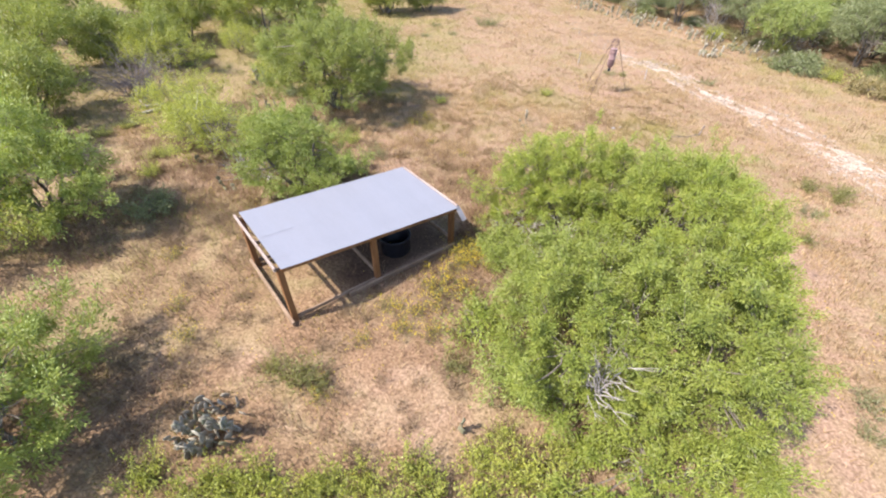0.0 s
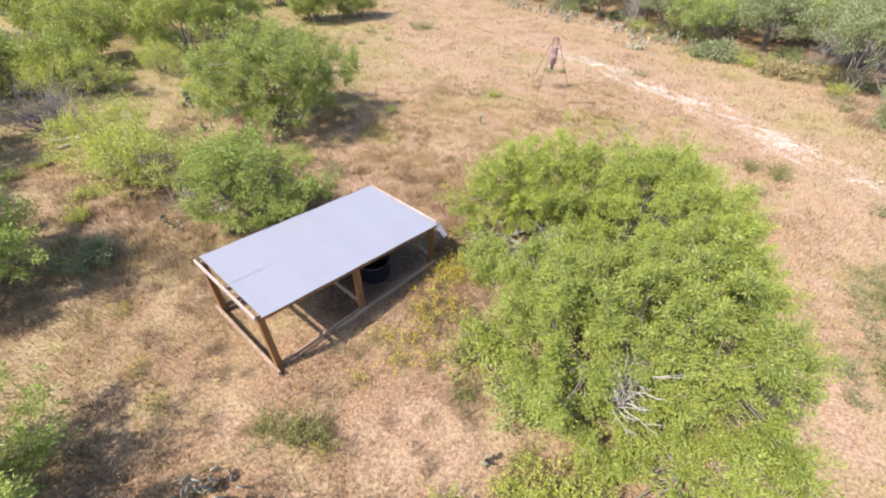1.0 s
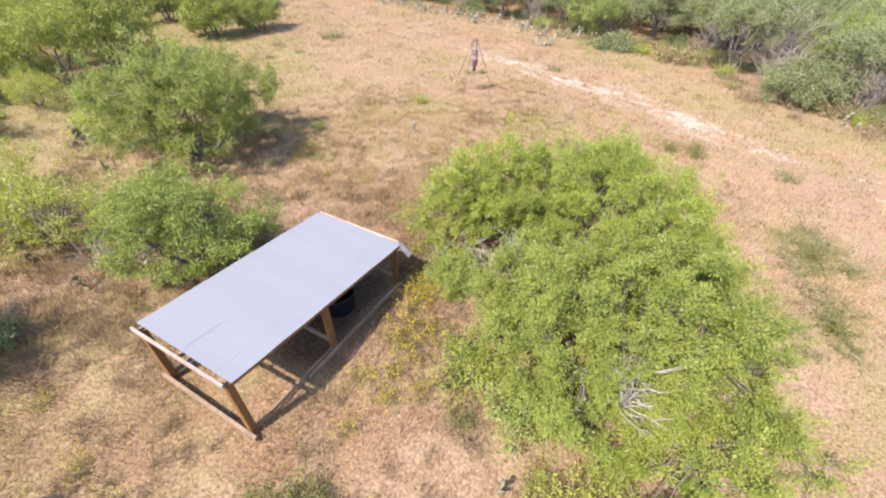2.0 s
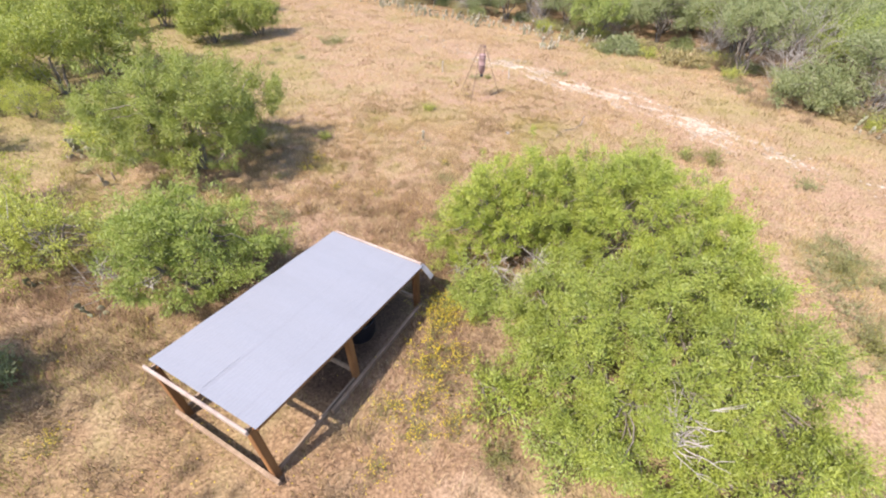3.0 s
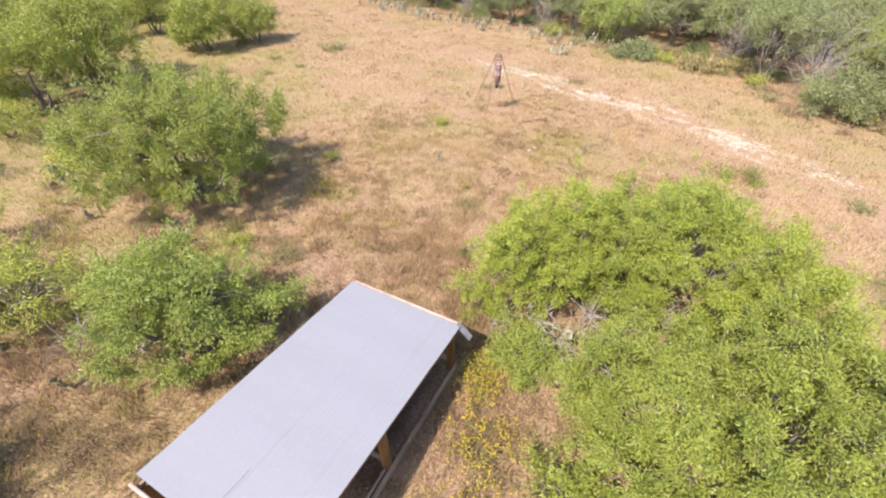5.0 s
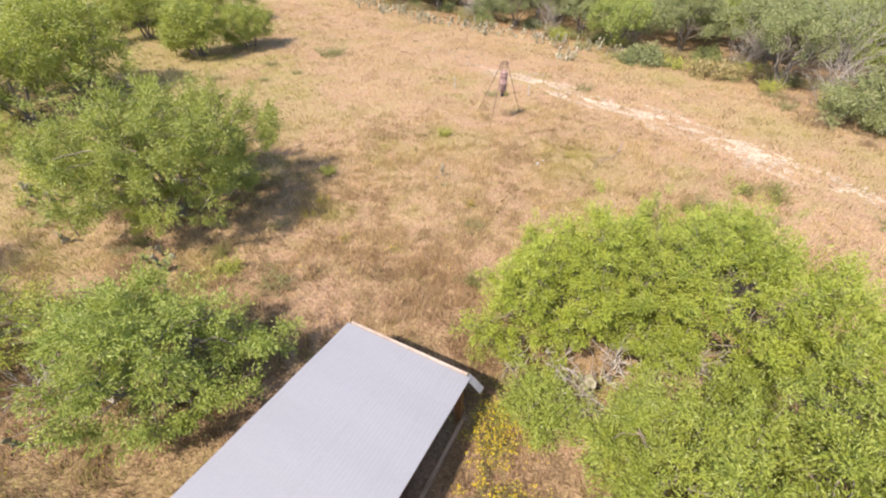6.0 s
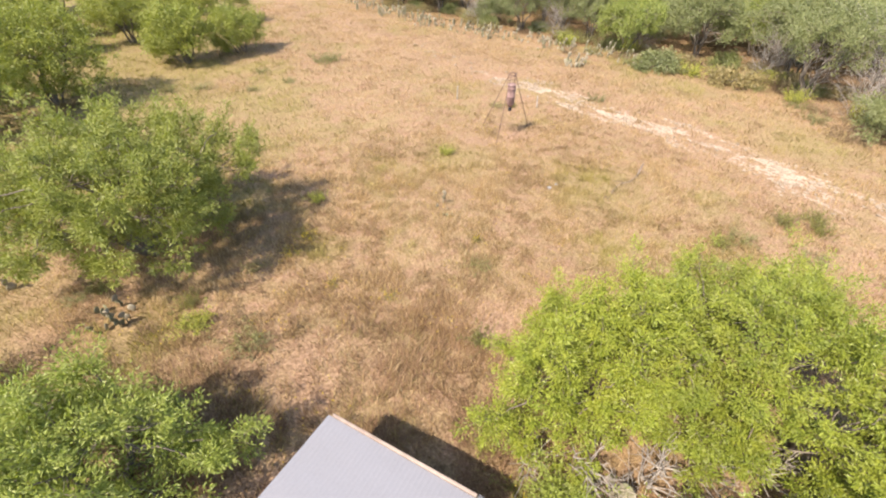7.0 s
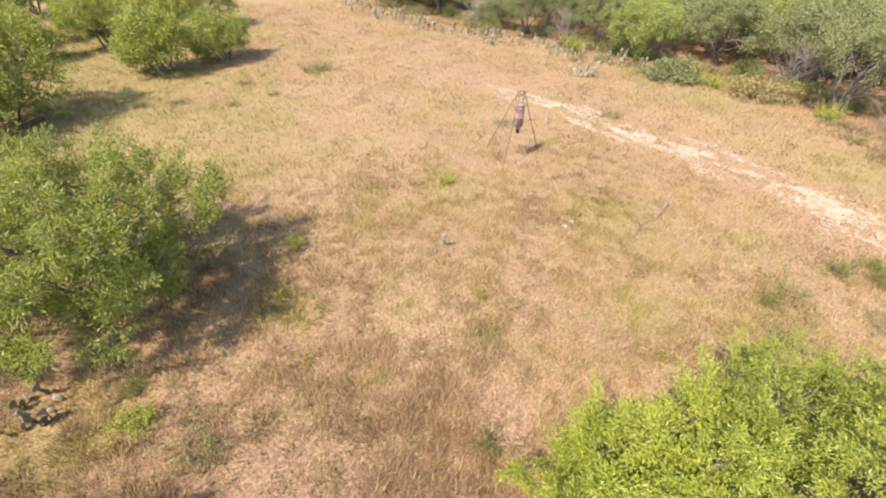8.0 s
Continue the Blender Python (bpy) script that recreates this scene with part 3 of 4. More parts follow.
def build_tree(name, label, x, y, height, rx, ry, boughs, subs, per_sub, leaf, seed, mat, low=0.12, stems=6, bough=0.5, puff=0.11, gaps=(), category="tree", tuft=1.0, bare=0, group="", lobes=0, turn=0.0, others=(), slim=0.17, shell=0.45, shoots=0, apart=1.34, lift=0.25):
    """A many-stemmed bushy tree: stems that fan out from the foot, boughs of uneven reach, clumps on each bough, small folded leaves."""
    rng = np.random.default_rng(seed)
    z0 = gz(x, y)
    tree = thing(name, label, category, pose(x, y, z0), group)
    ph = rng.uniform(0, 6.28, 4)
    # bough middles, kept apart from each other on an uneven dome
    mids = []
    zc = height * (low + 0.30)
    wide = max(rx, ry)
    domes = []
    for k in range(lobes):
        a = 2 * math.pi * (k + rng.uniform(-0.3, 0.3)) / max(lobes - 1, 1)
        r = wide * rng.uniform(0.36, 0.5)
        out = (wide - r - 0.3 * bough) * rng.uniform(0.85, 1.1) if k else 0.0
        top = height - 0.4 * bough if k == 0 else height * rng.uniform(0.62, 0.95)
        domes.append((rx / wide * out * math.cos(a), ry / wide * out * math.sin(a), max(top - 0.8 * r, height * (low + 0.12)), r))
    domes = np.array(domes)
    for tries in range(boughs * 30):
        if len(mids) >= boughs:
            break
        az, up = rng.uniform(0, 2 * math.pi), rng.uniform(-0.4, 1.0)
        reach = 1 + 0.14 * math.sin(2 * az + ph[0]) + 0.12 * math.sin(3 * az + ph[1]) + 0.10 * math.sin(5 * az + ph[2]) + rng.normal(0, 0.08)
        inner = rng.uniform(0.66, 1.08) if rng.random() < 0.8 else rng.uniform(0.3, 0.7)
        flat = math.sqrt(max(0.03, 1 - max(up, -0.3) ** 2))
        q = np.array([(rx - bough * 0.8) * flat * reach * inner * math.cos(az), (ry - bough * 0.8) * flat * reach * inner * math.sin(az), 0.0])
        q[2] = zc + (height - zc - bough * 0.8) * up * inner * (0.8 + 0.2 * reach) if up > 0 else max(zc + zc * up * 0.9, height * low)
        if lobes:
            k = rng.integers(lobes)
            d = rng.normal(0, 1, 3) + (0, 0, 0.35)
            q = domes[k, :3] + d / np.linalg.norm(d) * domes[k, 3] * rng.uniform(0.6, 1.0) * np.array([rx / wide, ry / wide, 0.8])
            if q[2] < height * low or any(np.linalg.norm(q - g[:3]) < 0.55 * g[3] for g in domes):
                continue
        ct, st = math.cos(turn), math.sin(turn)
        q = np.array([q[0] * ct - q[1] * st, q[0] * st + q[1] * ct, q[2]])
        if any(swallowed(q + (x, y, 0), o) for o in others):
            continue
        near = apart * bough * (1 - 0.27 * tries / (boughs * 30))
        if any(np.linalg.norm(q - m) < near for m in mids):
            continue
        if any(np.linalg.norm(q - np.array([gx - x, gy - y, hz - z0])) < r for gx, gy, hz, r in gaps):
            continue
        mids.append(q)
    mids = np.array(mids)
    # stems and limbs
    wood = Tubes(4)
    nodes = []
    for k in range(stems):
        a = 2 * math.pi * (k + rng.uniform(-0.3, 0.3)) / stems
        reach = rng.uniform(0.3, 0.65)
        end = np.array([rx * reach * math.cos(a), ry * reach * math.sin(a), height * rng.uniform(0.5, 0.75)])
        foot = np.array([0.06 * rx * math.cos(a), 0.06 * ry * math.sin(a), -0.12])
        p = curve_points(rng, foot, end, 8, 0.08, 0.35)
        w = 0.022 * height * rng.uniform(0.8, 1.2)
        wood.add(p, np.linspace(w, w * 0.35, 8))
        nodes.append(p[2:])
    nodes = np.concatenate(nodes)
    centre, reach = [], []
    for m in mids:
        d = np.linalg.norm(nodes - m, axis=1) + np.where(nodes[:, 2] > m[2] + 0.2, 0.6, 0)
        p = curve_points(rng, nodes[np.argmin(d)], m, 6, 0.06, 0.3)
        w = 0.012 + 0.006 * np.min(d)
        wood.add(p, np.linspace(w, 0.008, 6))
        out = m / (np.linalg.norm(m) + 1e-6)
        size = bough * rng.uniform(0.6, 1.35)
        for j in range(subs + shoots):
            o = rng.normal(0, 1, 3) + out * 0.6 + np.array([0, 0, lift])
            o *= size * rng.uniform(shell, 1.0) / np.linalg.norm(o)
            o[2] *= 0.75
            if j >= subs:                              # a shoot that stands out of the bough
                o = (out + rng.normal(0, 0.45, 3) + (0, 0, 0.45)) * size * rng.uniform(0.7, 1.15)
            q = m + o
            q[2] = max(q[2], 0.05)
            centre.append(q)
            reach.append(o / (np.linalg.norm(o) + 1e-6))
            if leaf < 0.12 and j % 2:
                wood.add(curve_points(rng, m, q, 3, 0.05, 0.3), [0.005, 0.004, 0.003])
    part("trunk", wood.mesh("trunk"), BARK, tree)
    # leaves
    c, way = np.array(centre), np.array(reach)
    idx = np.repeat(np.arange(len(c)), per_sub)
    n = len(idx)
    size = rng.uniform(0.7, 1.4, len(c))[idx][:, None]
    along = rng.normal(0.15, 0.75, (n, 1))
    off = (rng.normal(0, 0.75, (n, 3)) + way[idx] * along * 1.3) * puff * size
    base = c[idx] + off
    base[:, 2] = np.maximum(base[:, 2], 0.03)
    axis = off / puff * 0.5 + way[idx] * 0.45 + rng.normal(0, 0.5, (n, 3)) + np.array([0, 0, -0.45])
    L = leaf * rng.uniform(0.6, 1.35, n)
    part("crown", leaf_mesh("crown", rng, base, axis, L, L * slim * tuft, way[idx] + (0, 0, 0.25)), mat, tree)
    if bare:
        twigs(tree, rng, [(0, 0, height * 0.25)], bare, height * 0.55, up=0.7)
    return tree


def twigs(parent, rng, feet, count, length, up=0.4, name="deadwood", mat=None, label="bare grey dead branches"):
    t = Tubes(3)
    for fx, fy, fz in feet:
        for _ in range(count):
            d = rng.normal(0, 1, 3)
            d[2] = abs(d[2]) * 0.6 + up
            d /= np.linalg.norm(d)
            size = length * rng.uniform(0.5, 1.1)
            a = np.array([fx, fy, fz]) + rng.normal(0, 0.12, 3) * length
            b = a + d * size
            p = curve_points(rng, a, b, 7, 0.03, 0.22)
            w = 0.010 + 0.012 * rng.random()
            t.add(p, np.linspace(w, 0.004, 7))
            for _ in range(3):
                k = rng.integers(2, 6)
                e = p[k] + (d + rng.normal(0, 0.6, 3)) * size * 0.4
                t.add(curve_points(rng, p[k], e, 4, 0.03, 0.25), np.linspace(w * 0.6, 0.003, 4))
    return part(name, t.mesh(name), mat or DEADWOOD, parent, label)


thicket = "thicket beside the shelter"
# the crowns that grow into one another: x, y, height, two radii, turn
CROWNS = [(3.66, 11.15, 2.95, 2.21, 1.45, 0.0), (6.11, 10.16, 3.0, 2.33, 2.46, 0.08), (3.1, 5.98, 2.75, 2.0, 2.05, -0.34), (5.25, 5.59, 3.0, 1.71, 2.49, -0.32), (6.42, 8.5, 3.2, 1.87, 3.0, -0.2), (2.8, 7.5, 2.35, 1.2, 1.1, 0.3)]
# openings that show the dead wood inside: up along the slant from which one looks in
OPEN = [(x + d * sx, y + d * sy, z + d, r) for x, y, z, r, sx, sy in ((2.5, 9.5, 0.3, 0.55, -0.5, -0.3), (2.8, 8.95, 0.0, 0.5, -0.51, -0.26), (3.45, 9.2, 1.1, 0.42, -0.5, -0.3), (5.25, 8.65, 0.9, 0.5, -0.8, -0.25), (2.7, 4.1, 1.5, 0.5, -0.5, -0.54)) for d in (0.0, 0.4, 0.8, 1.2, 1.6)]


def thicket_tree(k, label, boughs, per_sub, seed, mat=LEAF_BRIGHT):
    x, y, h, rx, ry, turn = CROWNS[k]
    return build_tree("mesquite_tree", label, x, y, h, rx, ry, boughs, 14, per_sub, 0.06, seed, mat, bough=0.34, puff=0.06, group=thicket, gaps=OPEN, turn=turn, others=CROWNS[:k] + CROWNS[k + 1:], low=0.1, shell=0.7, shoots=3, apart=1.6, lift=0.5)




tA = thicket_tree(0, "bright yellow-green bushy mesquite with low spreading crown", 64, 64, 11)
tB = thicket_tree(1, "bright green mesquite bush with dense feathery crown", 82, 64, 12)
tC = thicket_tree(2, "green mesquite with bare grey inner branches", 64, 64, 13, LEAF_DEEP)
tF = thicket_tree(3, "tall green mesquite with a long uneven crown", 66, 64, 16, LEAF_DEEP)
tI = thicket_tree(4, "dense green mesquite at the thicket's outer edge", 74, 64, 19)
tG = thicket_tree(5, "small green mesquite growing over dead brush", 30, 64, 17, LEAF_DEEP)
tK = build_tree("mesquite_bush", "low yellow-green bush beside a prickly pear", 1.75, 9.35, 0.95, 0.6, 0.75, 18, 8, 46, 0.06, 20, LEAF_GREEN, category="bush", bough=0.26, puff=0.07, shell=0.6, shoots=3)
tD = build_tree("mesquite_bush", "light green low mesquite bush over dry grass", 4.03, 3.1, 1.35, 2.2, 1.15, 30, 9, 70, 0.065, 14, LEAF_DEEP, category="bush", bough=0.31, puff=0.07, turn=-0.22, shell=0.6, shoots=3)
tH = build_tree("mesquite_bush", "thin low green bush mixed with brown dry stems", 1.9, 5.0, 1.15, 1.0, 0.9, 18, 7, 40, 0.08, 18, LEAF_GREEN, category="bush", bough=0.3, puff=0.10, bare=14)
tE = build_tree("mesquite_bush", "thin green bush with flowering weeds round it", 0.75, 6.5, 1.1, 0.7, 0.8, 10, 6, 26, 0.09, 15, LEAF_BRIGHT, category="bush", bough=0.3)
for tree, spots, k in ((tC, [(2.7, 4.15, 1.55), (2.95, 4.4, 1.6), (2.75, 4.3, 1.35)], 9), (tA, [(3.4, 9.3, 0.9), (2.4, 9.9, 0.8), (4.6, 9.0, 0.9), (1.8, 10.4, 0.5)], 12), (tB, [(5.25, 8.6, 0.8), (5.0, 8.8, 0.9)], 14)):
    o = tree.matrix_basis.translation
    twigs(tree, np.random.default_rng(k), [(x - o.x, y - o.y, z) for x, y, z in spots], k, 0.62)

tL = build_tree("mesquite_tree", "olive-green mesquite tree with drooping outer twigs", -5.03, 20.0, 4.1, 3.5, 2.75, 120, 10, 62, 0.085, 21, LEAF_OLIVE, low=0.16, bare=6, bough=0.40, puff=0.08, turn=-0.53, slim=0.16, shell=0.65, shoots=3)
tM = build_tree("mesquite_tree", "small green mesquite beside the shelter's back", -4.85, 12.5, 2.95, 1.75, 1.65, 66, 10, 56, 0.07, 22, LEAF_GREEN, bare=4, bough=0.32, puff=0.07, low=0.06, turn=-0.36, slim=0.17, shell=0.65, shoots=3)
tN = build_tree("mesquite_tree", "green mesquite with grey stems and deep shade", -8.2, 3.55, 2.55, 2.1, 1.95, 66, 10, 60, 0.07, 23, LEAF_GREEN, bough=0.35, puff=0.07, low=0.05, slim=0.17, shell=0.65, shoots=3)
tO = build_tree("mesquite_tree", "green mesquite tree with a rounded crown", -11.7, 10.2, 3.5, 2.1, 2.0, 70, 10, 56, 0.08, 24, LEAF_GREEN, bare=4, bough=0.36, puff=0.08, low=0.1, slim=0.17, shell=0.65, shoots=3)
tP = build_tree("yellow_bush", "yellow-green bush with bare grey stems", -8.9, 15.2, 2.0, 2.0, 1.5, 44, 7, 24, 0.08, 25, LEAF_YELLOW, category="bush", bare=16, bough=0.34, puff=0.09, low=0.12, turn=-0.5, shell=0.6, shoots=4)
tQ = build_tree("yellow_bush", "low yellow-green bush in dry grass", -9.1, 23.6, 0.75, 1.2, 1.0, 14, 8, 30, 0.11, 26, LEAF_YELLOW, category="bush", bough=0.36)
tR = build_tree("mesquite_tree", "two-crowned mesquite tree with grey stems", -10.3, 33.9, 4.2, 2.9, 2.4, 72, 9, 24, 0.13, 27, LEAF_OLIVE, bare=6, bough=0.46, puff=0.12, lobes=7, low=0.16, stems=4, slim=0.2, shell=0.6, shoots=3)
tS = build_tree("mesquite_bush", "rounded green mesquite bush", -4.8, 39.4, 3.0, 2.3, 1.9, 56, 9, 24, 0.13, 28, LEAF_OLIVE, category="bush", bare=5, bough=0.42, puff=0.12, lobes=6, low=0.16, slim=0.2, shell=0.6, shoots=3)

brush = thing("dead_brush", "tangled pale grey dead brush at the thicket's edge", "brush", pose(2.75, 9.45, gz(2.75, 9.45)))
twigs(brush, np.random.default_rng(31), [(0, 0, 0.1), (0.6, -0.1, 0.3), (-0.7, 0.2, 0.1), (0.1, -0.5, 0.1), (1.5, -0.5, 0.5)], 14, 0.7, 0.25, "deadwood", label="")

# bare grey stems between the yellow bush and the tree behind the shelter
stems = thing("dead_shrub", "bare grey dead stems beside a yellow bush", "shrub", pose(-6.9, 13.4, gz(-6.9, 13.4)))
twigs(stems, np.random.default_rng(8), [(0, 0, 0.0), (0.6, -0.3, 0.0), (-0.6, 0.3, 0.0)], 14, 0.85, 0.35, "deadwood", label="")

# grey dead shrub among the left trees
dead = thing("dead_shrub", "leafless grey-purple dead shrub", "shrub", pose(-14.7, 20.3, gz(-14.7, 20.3)))
twigs(dead, np.random.default_rng(5), [(0, 0, -0.05), (0.4, 0.2, -0.05)], 60, 1.9, 0.5, "deadwood", SHRUBWOOD, "")

for x, y, turn, size in ((-13.3, 18.9, 20, 1.0), (-13.0, 18.3, 50, 0.75)):
    log = thing("fallen_log", "pale weathered log on bare ground", "log", pose(x, y, gz(x, y), 0, 0, turn))
    t = Tubes(8)
    t.add(curve_points(np.random.default_rng(int(turn)), (-size / 2, 0, 0.07), (size / 2, 0, 0.05), 8, 0, 0.06), np.linspace(0.085, 0.06, 8))
    part("wood", t.mesh("wood"), DEADWOOD, log)

tT = build_tree("shade_bush", "low dark green bush in the big tree's shade", -9.2, 11.0, 0.55, 0.8, 0.7, 14, 8, 36, 0.08, 29, LEAF_FAR, category="bush", bough=0.3, puff=0.10)

# repeats of the left trees
LEFT = [(tR, -8.3, 45.5, 0.8, 25), (tR, -14.2, 47.5, 0.9, 110), (tS, -5.6, 48.5, 0.9, 80), (tR, -2.2, 50.5, 0.7, 200), (tR, -18.5, 46.0, 0.9, 330), (tT, -7.6, 21.3, 0.7, 200), (tS, -1.5, 41.0, 0.85, 40), (tR, -15.4, 34.0, 0.9, 300), (tR, -16.2, 29.0, 0.75, 120), (tR, -16.8, 17.0, 0.72, 70), (tS, -15.9, 25.0, 0.8, 200), (tR, -19.5, 21.5, 0.8, 310), (tS, -15.8, 14.0, 0.85, 90), (tR, -22.5, 27.5, 0.85, 15),
        (tR, -27.5, 33.0, 1.0, 260), (tS, -20.5, 35.0, 1.1, 75), (tR, -16.0, 41.0, 0.9, 170), (tS, -10.0, 51.0, 1.0, 130), (tR, -21.0, 48.0, 1.0, 220), (tS, -4.5, 55.0, 1.0, 10), (tR, -15.0, 58.0, 1.0, 95), (tR, -31.0, 42.0, 1.1, 60),
        (tS, -25.5, 39.5, 1.0, 190), (tS, -12.4, 43.5, 0.9, 250), (tP, -13.0, 8.0, 1.1, 33), (tS, -20.0, 13.0, 1.0, 145), (tP, -11.3, 17.9, 0.85, 77), (tR, -11.9, 30.6, 0.85, 210), (tP, -12.4, 27.4, 0.75, 150), (tP, -10.2, 16.6, 0.6, 320), (tR, -27, 55, 1.1, 40), (tS, -37, 36, 1.1, 20),
        (tP, -14.9, 23.6, 1.0, 20), (tS, -18.6, 25.0, 0.85, 130), (tS, -22.5, 17.5, 1.0, 45), (tP, -19.5, 16.5, 1.2, 66)]
for src, x, y, s, turn in LEFT:
    copy_thing(src, Matrix.LocRotScale((x, y, gz(x, y)), Euler((0, 0, radians(turn))), (s, s, s)))

# the brush beyond the track
BRUSH = "brush beyond the track"
def brush_tree(label, x, y, h, rx, ry, boughs, seed, mat, low, bare):
    return build_tree("brush_tree", label, x, y, h, rx, ry, boughs, 10, 20, 0.12, seed, mat, low=low, bare=bare, bough=0.42, puff=0.10, group=BRUSH, stems=4, slim=0.2, shell=0.7, shoots=3)


fa = brush_tree("grey-green mesquite in the dense brush beyond the track", 28.0, 30.6, 4.2, 2.6, 2.5, 62, 31, LEAF_FAR, 0.36, 6)
fb = brush_tree("grey-green mesquite with bare pale limbs", 27.3, 22.3, 4.3, 2.6, 2.5, 50, 32, LEAF_FAR, 0.45, 16)
fc = brush_tree("low dark green brush with dense leaves", 25.6, 16.6, 2.3, 2.1, 1.9, 48, 33, LEAF_FAR, 0.1, 8)
fd = brush_tree("fresh green mesquite in the dense brush", 24.2, 33.4, 3.7, 2.4, 2.2, 60, 34, LEAF_MIXED, 0.26, 6)
ga = build_tree("brush_tree", "grey-green mesquite deep in the brush", 34.0, 33.0, 4.1, 2.9, 2.8, 40, 9, 11, 0.24, 35, LEAF_FAR, low=0.25, bough=0.6, puff=0.17, group=BRUSH, shell=0.6, shoots=2)
gb = build_tree("brush_tree", "green mesquite deep in the brush", 36.0, 26.0, 3.8, 2.8, 2.6, 38, 9, 11, 0.24, 36, LEAF_MIXED, low=0.2, bough=0.6, puff=0.17, group=BRUSH, shell=0.6, shoots=2)
grey = thing("dead_tree", "leafless pale grey tree in the brush", "tree", pose(29.6, 20.6, gz(29.6, 20.6)))
twigs(grey, np.random.default_rng(6), [(0, 0, -0.1), (0.2, 0.1, 1.2), (-0.1, 0.2, 2.1)], 24, 3.0, 0.8, "deadwood", label="")
for x, y, s, turn in ((24.9, 33.0, 0.62, 40), (28.2, 25.6, 0.7, 130), (26.6, 19.4, 0.6, 220), (21.6, 38.6, 0.6, 300), (27.4, 14.6, 0.6, 80), (31.5, 27.5, 0.8, 10), (17.4, 45.0, 0.55, 170)):
    copy_thing(grey, Matrix.LocRotScale((x, y, gz(x, y)), Euler((0, 0, radians(turn))), (s, s, s)))


def edge_x(y):
    ys = [p[1] for p in EDGE[::-1]]
    return float(np.interp(y, ys, [p[0] for p in EDGE[::-1]]))


rng = np.random.default_rng(77)
placed = [(28.0, 30.6), (27.3, 22.3), (25.6, 16.6), (24.2, 33.4), (34.0, 33.0), (36.0, 26.0), (29.6, 20.6), (29.0, 19.0)]
for _ in range(4000):
    y = rng.uniform(4, 78)
    x = edge_x(y) + rng.uniform(0.8, 2.2) + 62 * rng.random() ** 1.5
    gap = 3.1 if x - edge_x(y) < 5 else 2.9 + 0.05 * (x - edge_x(y) - 5)
    if x > 56 or y > 30 + 0.9 * (56 - x) or any(math.hypot(x - a, y - b) < gap for a, b in placed):
        continue
    if math.hypot(x - 26.2, y - 25.2) < 3.0:
        continue
    placed.append((x, y))
    src = (fa, fb, fc, fd)[rng.choice(4, p=[0.32, 0.22, 0.22, 0.24])] if x - edge_x(y) < 7.5 else (ga, gb)[int(rng.random() < 0.4)]
    s = rng.uniform(0.8, 1.15)
    copy_thing(src, Matrix.LocRotScale((x, y, gz(x, y)), Euler((0, 0, rng.uniform(0, 6.28))), (s, s, s * rng.uniform(0.9, 1.1))))


tU = build_tree("undergrowth_bush", "low grey-green scrub at the foot of the brush", 23.0, 29.2, 1.1, 1.5, 1.2, 26, 8, 14, 0.19, 37, LEAF_FAR, low=0.05, category="bush", bough=0.36, puff=0.12, bare=8, lobes=4, group=BRUSH)
tV = build_tree("dry_scrub", "tan dried-out scrub at the foot of the brush", 25.0, 25.3, 0.8, 1.3, 1.1, 22, 8, 13, 0.19, 38, LEAF_TAN, low=0.03, category="bush", bough=0.34, puff=0.12, bare=8, group=BRUSH)
for k in range(44):
    y = 10 + 44 * (k + rng.uniform(0, 1)) / 44
    src = (tU, tV, tV)[k % 3]
    x, s = edge_x(y) + rng.uniform(-0.8, 2.4) + (0.8 if y > 38 else 0.0), rng.uniform(0.4, 0.8)
    copy_thing(src, Matrix.LocRotScale((x, y, gz(x, y)), Euler((0, 0, rng.uniform(0, 6.28))), (s, s, s * rng.uniform(0.7, 1.2))))


# ---- prickly pears ----
def pad_mesh():
    bm = bmesh.new()
    bmesh.ops.create_uvsphere(bm, u_segments=8, v_segments=6, radius=1)
    for v in bm.verts:
        taper = 0.72 + 0.28 * v.co.z if v.co.z < 0 else 1.0
        v.co = (v.co.x * 0.095 * taper, v.co.y * 0.016, v.co.z * 0.125 + 0.12)
    for f in bm.faces:
        f.smooth = True
    me = bpy.data.meshes.new("pad")
    bm.to_mesh(me)
    bm.free()
    return me


PADS = [pad_mesh(), pad_mesh()]
PADS[0].materials.append(PAD)
PADS[1].materials.append(PAD_DRY)


def build_cactus(x, y, radius, count, seed, size=1.0, dry=0.0, label="grey-green prickly pear with flat oval pads"):
    rng = np.random.default_rng(seed)
    cactus = thing("prickly_pear", label, "cactus", pose(x, y, gz(x, y)))
    tips = []
    for k in range(count):
        turn = rng.uniform(0, 360)
        if tips and rng.random() < 0.62:
            at = Matrix.Translation(tips[rng.integers(len(tips))])
            lean = rng.uniform(3, 28)
        else:
            a, r = rng.uniform(0, 6.28), radius * math.sqrt(rng.random())
            at = Matrix.Translation((r * math.cos(a), r * math.sin(a), -0.03))
            lean = rng.uniform(-12, 22)
        s = size * rng.uniform(0.8, 1.25)
        m = at @ pose(0, 0, 0, lean, 0, 0) @ pose(0, 0, 0, 0, 0, turn)
        loc, rot, _ = m.decompose()
        m = Matrix.LocRotScale(loc, rot, (s, s, s))
        part("pad", PADS[int(rng.random() < dry)], None, cactus, m=m)
        if loc.z < min(0.45 * size, radius + 0.12):
            tips.append((Matrix.LocRotScale(loc, rot, None) @ Matrix.Translation((0.02 * s, 0, 0.22 * s))).translation)
    return cactus


